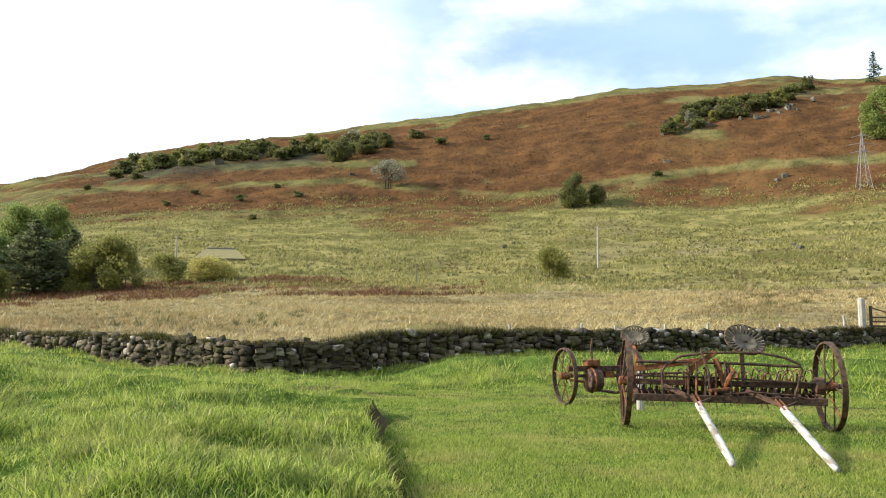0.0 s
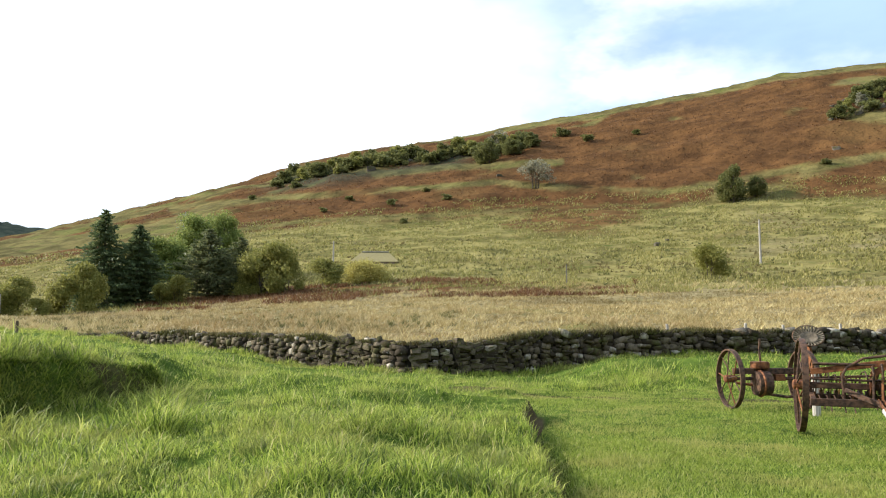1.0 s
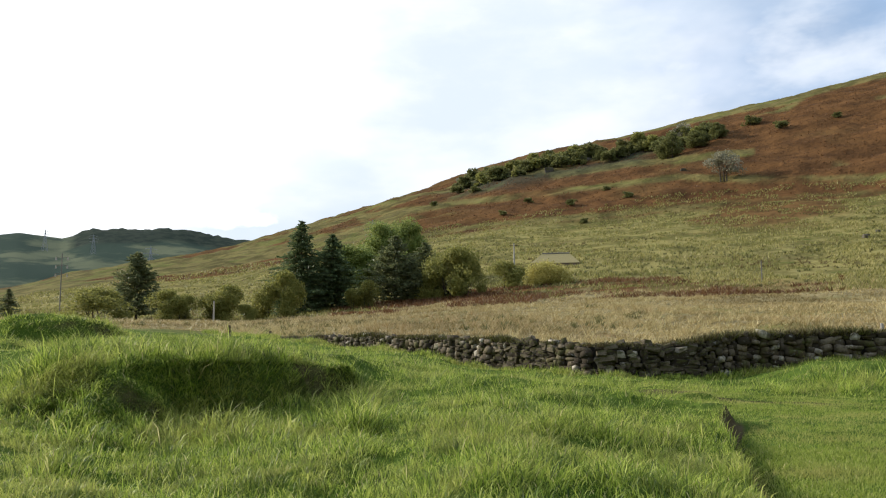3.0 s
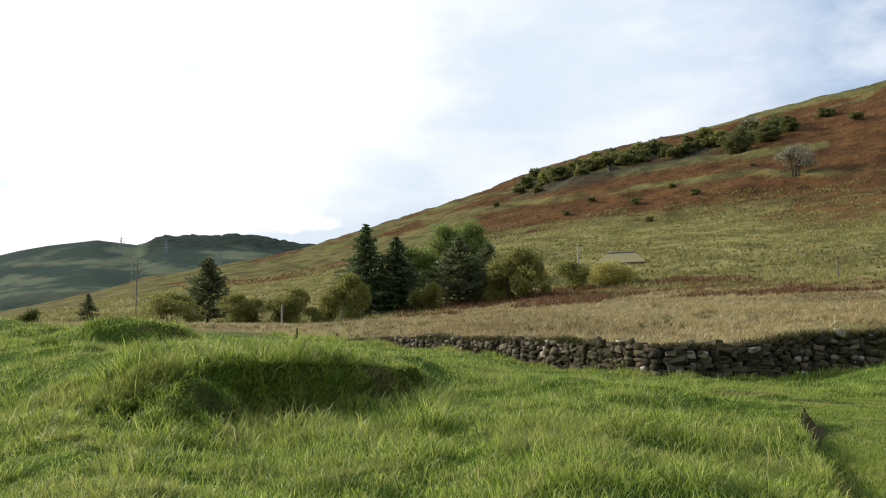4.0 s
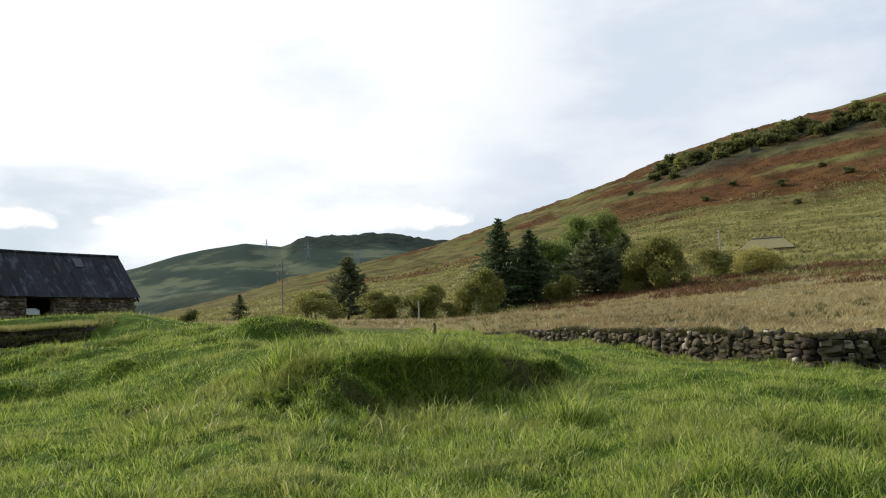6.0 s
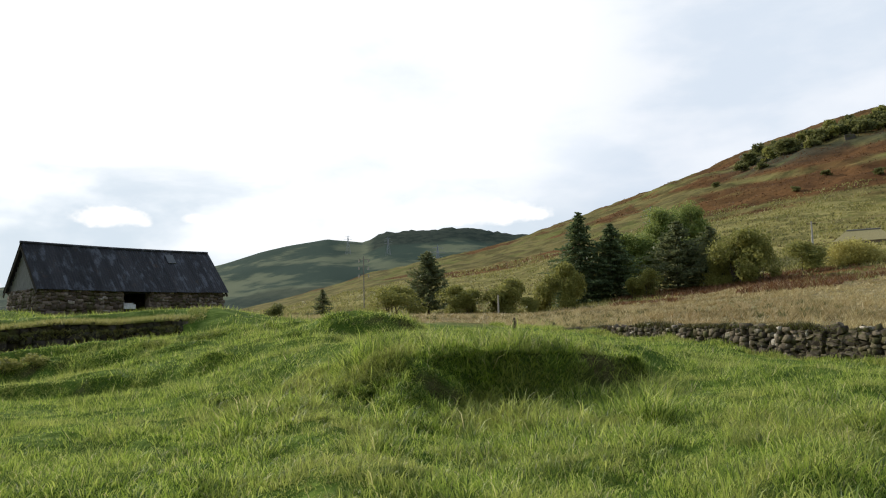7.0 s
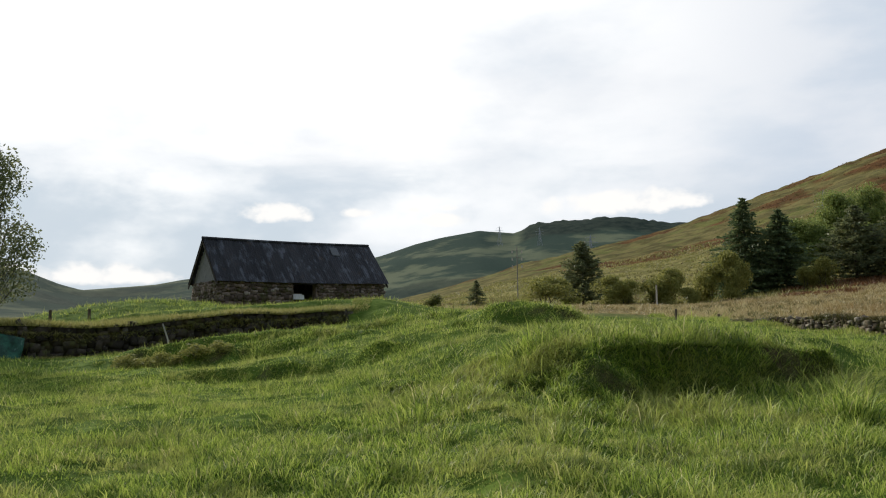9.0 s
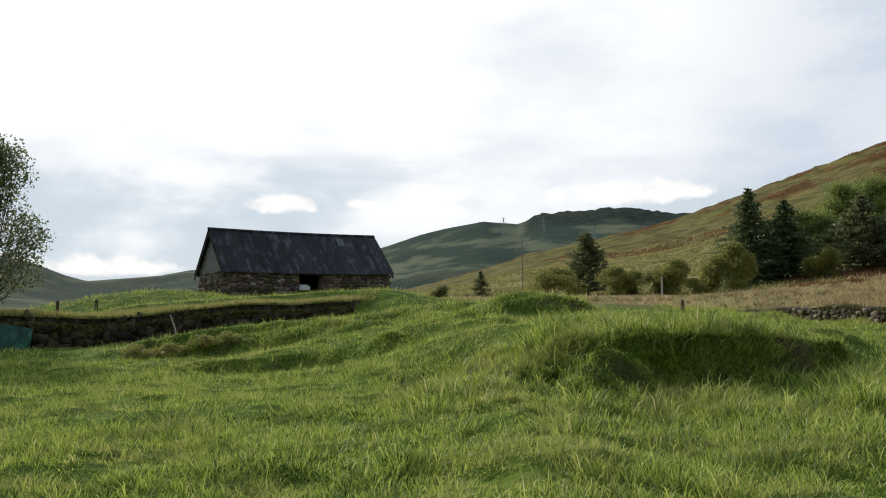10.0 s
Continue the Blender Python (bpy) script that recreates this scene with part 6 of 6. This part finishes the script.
def sward(n, each, r0, r1, power, segs, tall, wide, label, a0=-34, a1=90, spread=0.13, mat=None, faces=False):
    """Grass in tufts; shorter on the mown lawn, hanging and thin on the steep turf faces, none on bare earth."""
    x, y, a, q, vig = tufted(n, each, r0, r1, power, a0, a1, spread)
    r, az = np.hypot(x, y), np.degrees(np.arctan2(-x, y))
    d = ditch_line(x, y)
    mown = ((d < -0.02) & (az < 16) & (y > 2) & (r < 21)) | ((az < 8) & (r >= 15) & (r < 20.6))
    ok = ((r < wall_radius(az) - 0.4) | (az > 50)) & ((az > 58) | (r < 46)) & ((x > -32.4) | (az < 58) | (x < -34.6))
    ok &= ~((np.abs(d + 0.06) < 0.07 + 0.09 * (y > 12.8)) & (y > 4) & (y < 14.4))
    hang = sm(0.3, 0.6, steep(x, y)) * (r < 30) * (az > 20)
    st = steep(x, y) * (r < 30)
    ok &= ~((st > 0.5) & (az > 32.5) & (az < 39) & (r < 15) & (fbm(x, y, 0.7, 3, 55) > -0.1) & (rng.uniform(0, 1, len(x)) < 0.75))
    if faces:
        ok &= hang > 0.3
    track = np.abs(r - 19.3 - 0.04 * az + 0.5 * fbm(x, y, 3.0, 2, 18))
    ok &= ~((track < 0.28) & (az < 13) & (rng.uniform(0, 1, len(x)) < 0.85))
    tall = tall * (1 + 0.7 * sm(21, 22, r) * sm(4, 1, az) * sm(27, 25, r))
    for mode in ("long", "mown"):
        p = ok & (mown == (mode == "mown"))
        if not p.any():
            continue
        px, py, pr, m = x[p], y[p], r[p], p.sum()
        far = 1 + 0.04 * np.clip(pr - 7, 0, 40)
        if mode == "long":
            ln = tall[p] * (0.18 + 1.12 * vig[p] ** 1.5) * (1.1 - 0.35 * q[p]) * rng.uniform(0.55, 1.3, m) * (0.85 + 0.15 * far) * (1 + 0.35 * (rng.uniform(0, 1, m) > 0.95))
            out = 0.3 + 0.75 * q[p]
            w, mt = wide, mat or G_LONG
        else:
            ln = (0.035 + 0.045 * vig[p]) * rng.uniform(0.5, 1.4, m) * (0.8 + 0.2 * far)
            out = 0.4 + 0.5 * q[p]
            w, mt = wide * 0.85, G_LAWN
        b = a[p] + rng.normal(0, 0.5, m)
        lean = np.stack([np.cos(b) * out + 0.14 - hang[p] * px / pr * 0.9, np.sin(b) * out - 0.06 - hang[p] * py / pr * 0.9, 1 - 0.45 * hang[p]], -1)
        me = blades_to("grass", px, py, height(px, py), ln, w * far * rng.uniform(0.7, 1.35, m), lean, mt, segs)
        tagged(new("grass", me), label if mode == "long" else "short bright green mown grass", "grass", kind="stuff")


sward(15500, 15, 4.8, 11.5, 1.25, 2, 0.15, 0.0085, "long lush green grass in uneven tussocks", spread=0.15)
sward(52000, 2, 4.8, 11.5, 1.25, 1, 0.075, 0.010, "short green undergrowth between the tussocks", spread=0.2)
sward(6000, 6, 0.4, 4.8, 1.6, 1, 0.1, 0.012, "green pasture grass underfoot", -180, 180)
sward(6000, 6, 4.8, 14, 1.5, 1, 0.1, 0.014, "green pasture grass behind the standpoint", 90, 326)
sward(24000, 11, 11.3, 24, 1.25, 1, 0.16, 0.0095, "long lush green grass over the mounds", spread=0.16)
sward(46000, 2, 11.3, 24, 1.25, 1, 0.09, 0.012, "short green undergrowth over the mounds", spread=0.2)
sward(16000, 10, 10.4, 14.6, 1.0, 2, 0.17, 0.0085, "rank grass hanging over the steep turf face", 27, 64, 0.12, None, True)
sward(3200, 16, 9.8, 13.6, 1.0, 2, 0.27, 0.010, "tall bright grass tufts before the steep turf face", 29, 62, 0.16)
sward(16000, 8, 17.0, 25.0, 1.0, 1, 0.17, 0.012, "rank grass hanging over the small turf steps", 44, 82, 0.14, None, True)
sward(22000, 7, 23.5, 60, 1.5, 1, 0.19, 0.012, "rough green grass of the far pasture", spread=0.22)

# rank weeds along the foot and top of the field wall, and on the turf bank
def along(line, n, off0, off1, seed):
    g = np.random.default_rng(seed)
    seg = np.array([math.hypot(b[0] - a[0], b[1] - a[1]) for a, b in zip(line, line[1:])])
    k = g.choice(len(seg), n, p=seg / seg.sum())
    f = g.uniform(0, 1, n)
    a, b = np.array(line[:-1])[k], np.array(line[1:])[k]
    d = (b - a) / seg[k][:, None]
    p = a + (b - a) * f[:, None]
    nrm = np.stack([-d[:, 1], d[:, 0]], -1)
    nrm *= np.where((nrm * p).sum(1) > 0, -1, 1)[:, None]
    p = p + nrm * g.uniform(off0, off1, n)[:, None]
    return p[:, 0], p[:, 1], g


x, y, g = along(WALL_LINE, 24000, 0.3, 1.1, 81)
lump = np.clip(fbm(x, y, 1.5, 3, 82) + 0.35, 0, 1)
tagged(new("wall_foot_grass", blades("wall_foot_grass", x, y, height(x, y), (0.08 + 0.35 * lump) * g.uniform(0.5, 1.2, len(x)), np.full(len(x), 0.03), 0.5, G_LONG)), "rank green grass along the foot of the stone wall", "grass", kind="stuff")
x, y, g = along(WALL_LINE, 36000, -0.35, 0.42, 83)
lump = np.clip(fbm(x, y, 1.8, 3, 84) * 1.4 + 0.3, 0, 1)
z = np.array([field_top(a, b) for a, b in zip(x, y)]) + 0.07 - 0.1 * g.uniform(0, 1, len(x)) ** 2
keep = lump > 0.05
tagged(new("wall_top_moss", blades("wall_top_moss", x[keep], y[keep], z[keep], 0.05 + 0.3 * lump[keep] * g.uniform(0.5, 1.2, keep.sum()), np.full(keep.sum(), 0.04), 0.7, G_MOSS)), "moss and dry grass growing on the wall top", "moss", kind="stuff")
x, y, g = along(BANK_LINE, 30000, -1.2, 0.7, 85)
z = np.array([bank_top(a, b) for a, b in zip(x, y)]) - 0.05
tagged(new("turf_cap", blades("turf_cap", x, y, z, g.uniform(0.12, 0.42, len(x)), np.full(len(x), 0.035), 0.8, G_TURF)), "pale overhanging turf on the bank wall", "turf", kind="stuff")

x, y, g = along(BANK_LINE, 9000, 0.5, 1.5, 86)
lump = np.clip(fbm(x, y, 1.6, 3, 87) + 0.3, 0, 1)
tagged(new("bank_foot_grass", blades("bank_foot_grass", x, y, height(x, y), (0.1 + 0.45 * lump) * g.uniform(0.5, 1.2, len(x)), np.full(len(x), 0.03), 0.6, G_TURF)), "rank dull grass along the foot of the bank wall", "grass", kind="stuff")
x, y, g = along(BANK_LINE, 5000, 0.45, 0.7, 88)
z = np.array([bank_top(a, b) for a, b in zip(x, y)]) - 0.3 - 0.3 * g.uniform(0, 1, len(x)) ** 2
tagged(new("hanging_turf", blades("hanging_turf", x, y, z, g.uniform(0.1, 0.3, len(x)), np.full(len(x), 0.03), 1.6, G_TURF, 1, (0.9, 0.0))), "ragged turf hanging over the face of the bank wall", "turf", kind="stuff")

# moor, tussocks and bracken
x, y, r, az = sector(260000, 27, 145, -32, 66, 1.2)
ok = (r > wall_radius(az) + 0.6) & ((az < 48) | (r > 52)) & (r < 122 + 34 * fbm(x, y, 40, 3, 92))
x, y, r, az = x[ok], y[ok], r[ok], az[ok]
tuft = np.clip(fbm(x, y, 3.5, 3, 91) * 0.7 + 0.5, 0, 1)
ln = (0.1 + 0.42 * tuft ** 1.5) * rng.uniform(0.4, 1.4, len(x)) * (0.6 + 0.4 * sm(28, 45, r))
tagged(new("moor_grass", blades("moor_grass", x, y, height(x, y), ln, 0.018 + 0.001 * r, 0.9, G_DRY)), "tall straw-coloured moor grass bending in the wind", "grass", kind="stuff")
x, y, r, az = sector(160000, 100, 320, -33, 60, 1.2)
ok = (fbm(x, y, 5, 3, 93) > -0.05) & (r > 122 + 34 * fbm(x, y, 40, 3, 92) - 8 * rng.uniform(0, 1, len(r)))
x, y, r = x[ok], y[ok], r[ok]
tagged(new("tussock_grass", blades("tussock_grass", x, y, height(x, y), rng.uniform(0.3, 0.9, len(x)), 0.05 + 0.0012 * r, 0.6, G_TUSS)), "pale green tussock grass on the lower hill", "grass", kind="stuff")

x, y, r, az = sector(30000, 100, 140, -3, 32, 1.0)
ok = fbm(x, y, 12, 3, 95) + 0.25 * sm(9, 14, az) > 0.15
x, y, r = x[ok], y[ok], r[ok]
tagged(new("bracken", blades("bracken", x, y, height(x, y), rng.uniform(0.4, 0.95, len(x)), np.full(len(x), 0.24), 0.8, G_BRACK)), "rust-brown dying bracken at the foot of the hill", "bracken", kind="stuff")


def clumps(name, n, blades_each, r0, r1, a0, a1, tall, wide, mat, label, category, keep, power=1.2):
    """Separate tussocks: blades that fan out from shared roots."""
    cx, cy, cr, caz = sector(n, r0, r1, a0, a1, power)
    ok = keep(cx, cy, cr, caz)
    cx, cy, cr = cx[ok], cy[ok], cr[ok]
    k = np.repeat(np.arange(len(cx)), blades_each)
    size = rng.uniform(0.5, 1.3, len(cx))[k]
    px = cx[k] + rng.normal(0, 0.22, len(k)) * size * tall
    py = cy[k] + rng.normal(0, 0.22, len(k)) * size * tall
    me = blades(name, px, py, height(px, py), tall * size * rng.uniform(0.5, 1.2, len(k)), wide * size, 0.75, mat)
    tagged(new(name, me), label, category, kind="stuff")


G_RUSH = grass_material("rushes", ((0.07, 0.075, 0.02), (0.12, 0.125, 0.035), (0.2, 0.18, 0.06), (0.3, 0.25, 0.1), (0.17, 0.1, 0.04)), 0.03, 0.3)
G_PALE = grass_material("pale_moor_grass", ((0.4, 0.31, 0.13), (0.54, 0.44, 0.2), (0.64, 0.55, 0.28), (0.7, 0.61, 0.34), (0.36, 0.23, 0.1)), 0.05, 0.18)
behind_wall = lambda x, y, r, az: (r > wall_radius(az) + 0.8) & ((az < 46) | (r > 52))
clumps("rush_tussocks", 3400, 22, 30, 140, -33, 62, 0.55, 0.06, G_RUSH, "olive-brown rush tussocks scattered over the moor", "rushes", lambda x, y, r, az: behind_wall(x, y, r, az) & (fbm(x, y, 16, 4, 96) > -0.02))
clumps("pale_tussocks", 5200, 20, 29, 125, -33, 58, 0.6, 0.05, G_PALE, "sunlit pale tufts of dry moor grass", "grass", lambda x, y, r, az: behind_wall(x, y, r, az) & (fbm(x, y, 13, 3, 97) > 0.05))
clumps("hill_tussocks", 9000, 9, 128, 310, -33, 56, 0.65, 0.2, G_RUSH, "dark rush tussocks on the lower hillside", "rushes", lambda x, y, r, az: fbm(x, y, 30, 4, 98) > 0.02, 1.3)


def on_bracken(x, y, r, az):
    ze = np.degrees(np.arctan2(height(x, y) - EYE, r))
    return bracken_cover(x, y, r, az, ze) > 0.55


clumps("hill_bracken", 20000, 4, 296, 600, -33, 50, 0.5, 0.5, G_BRACK, "rust-brown bracken covering the upper hillside", "bracken", on_bracken, 1.4)

# ---- stones of the field wall ----
near_stones = [(m, p) for m, p in field_stones if 8.0 < -p.translation.x + 0.0 * p.translation.y < 10.6 or -6.4 < p.translation.x < -2.6]
single = set(id(p) for m, p in near_stones[:300])
for m, p in field_stones:
    if id(p) in single:
        ob = new("stone", m)
        ob.matrix_world = p
        ob.parent = field_wall
tagged(part("stones", joined("stones", [(m, p) for m, p in field_stones if id(p) not in single], M_STONES), None, field_wall), kind="stuff")
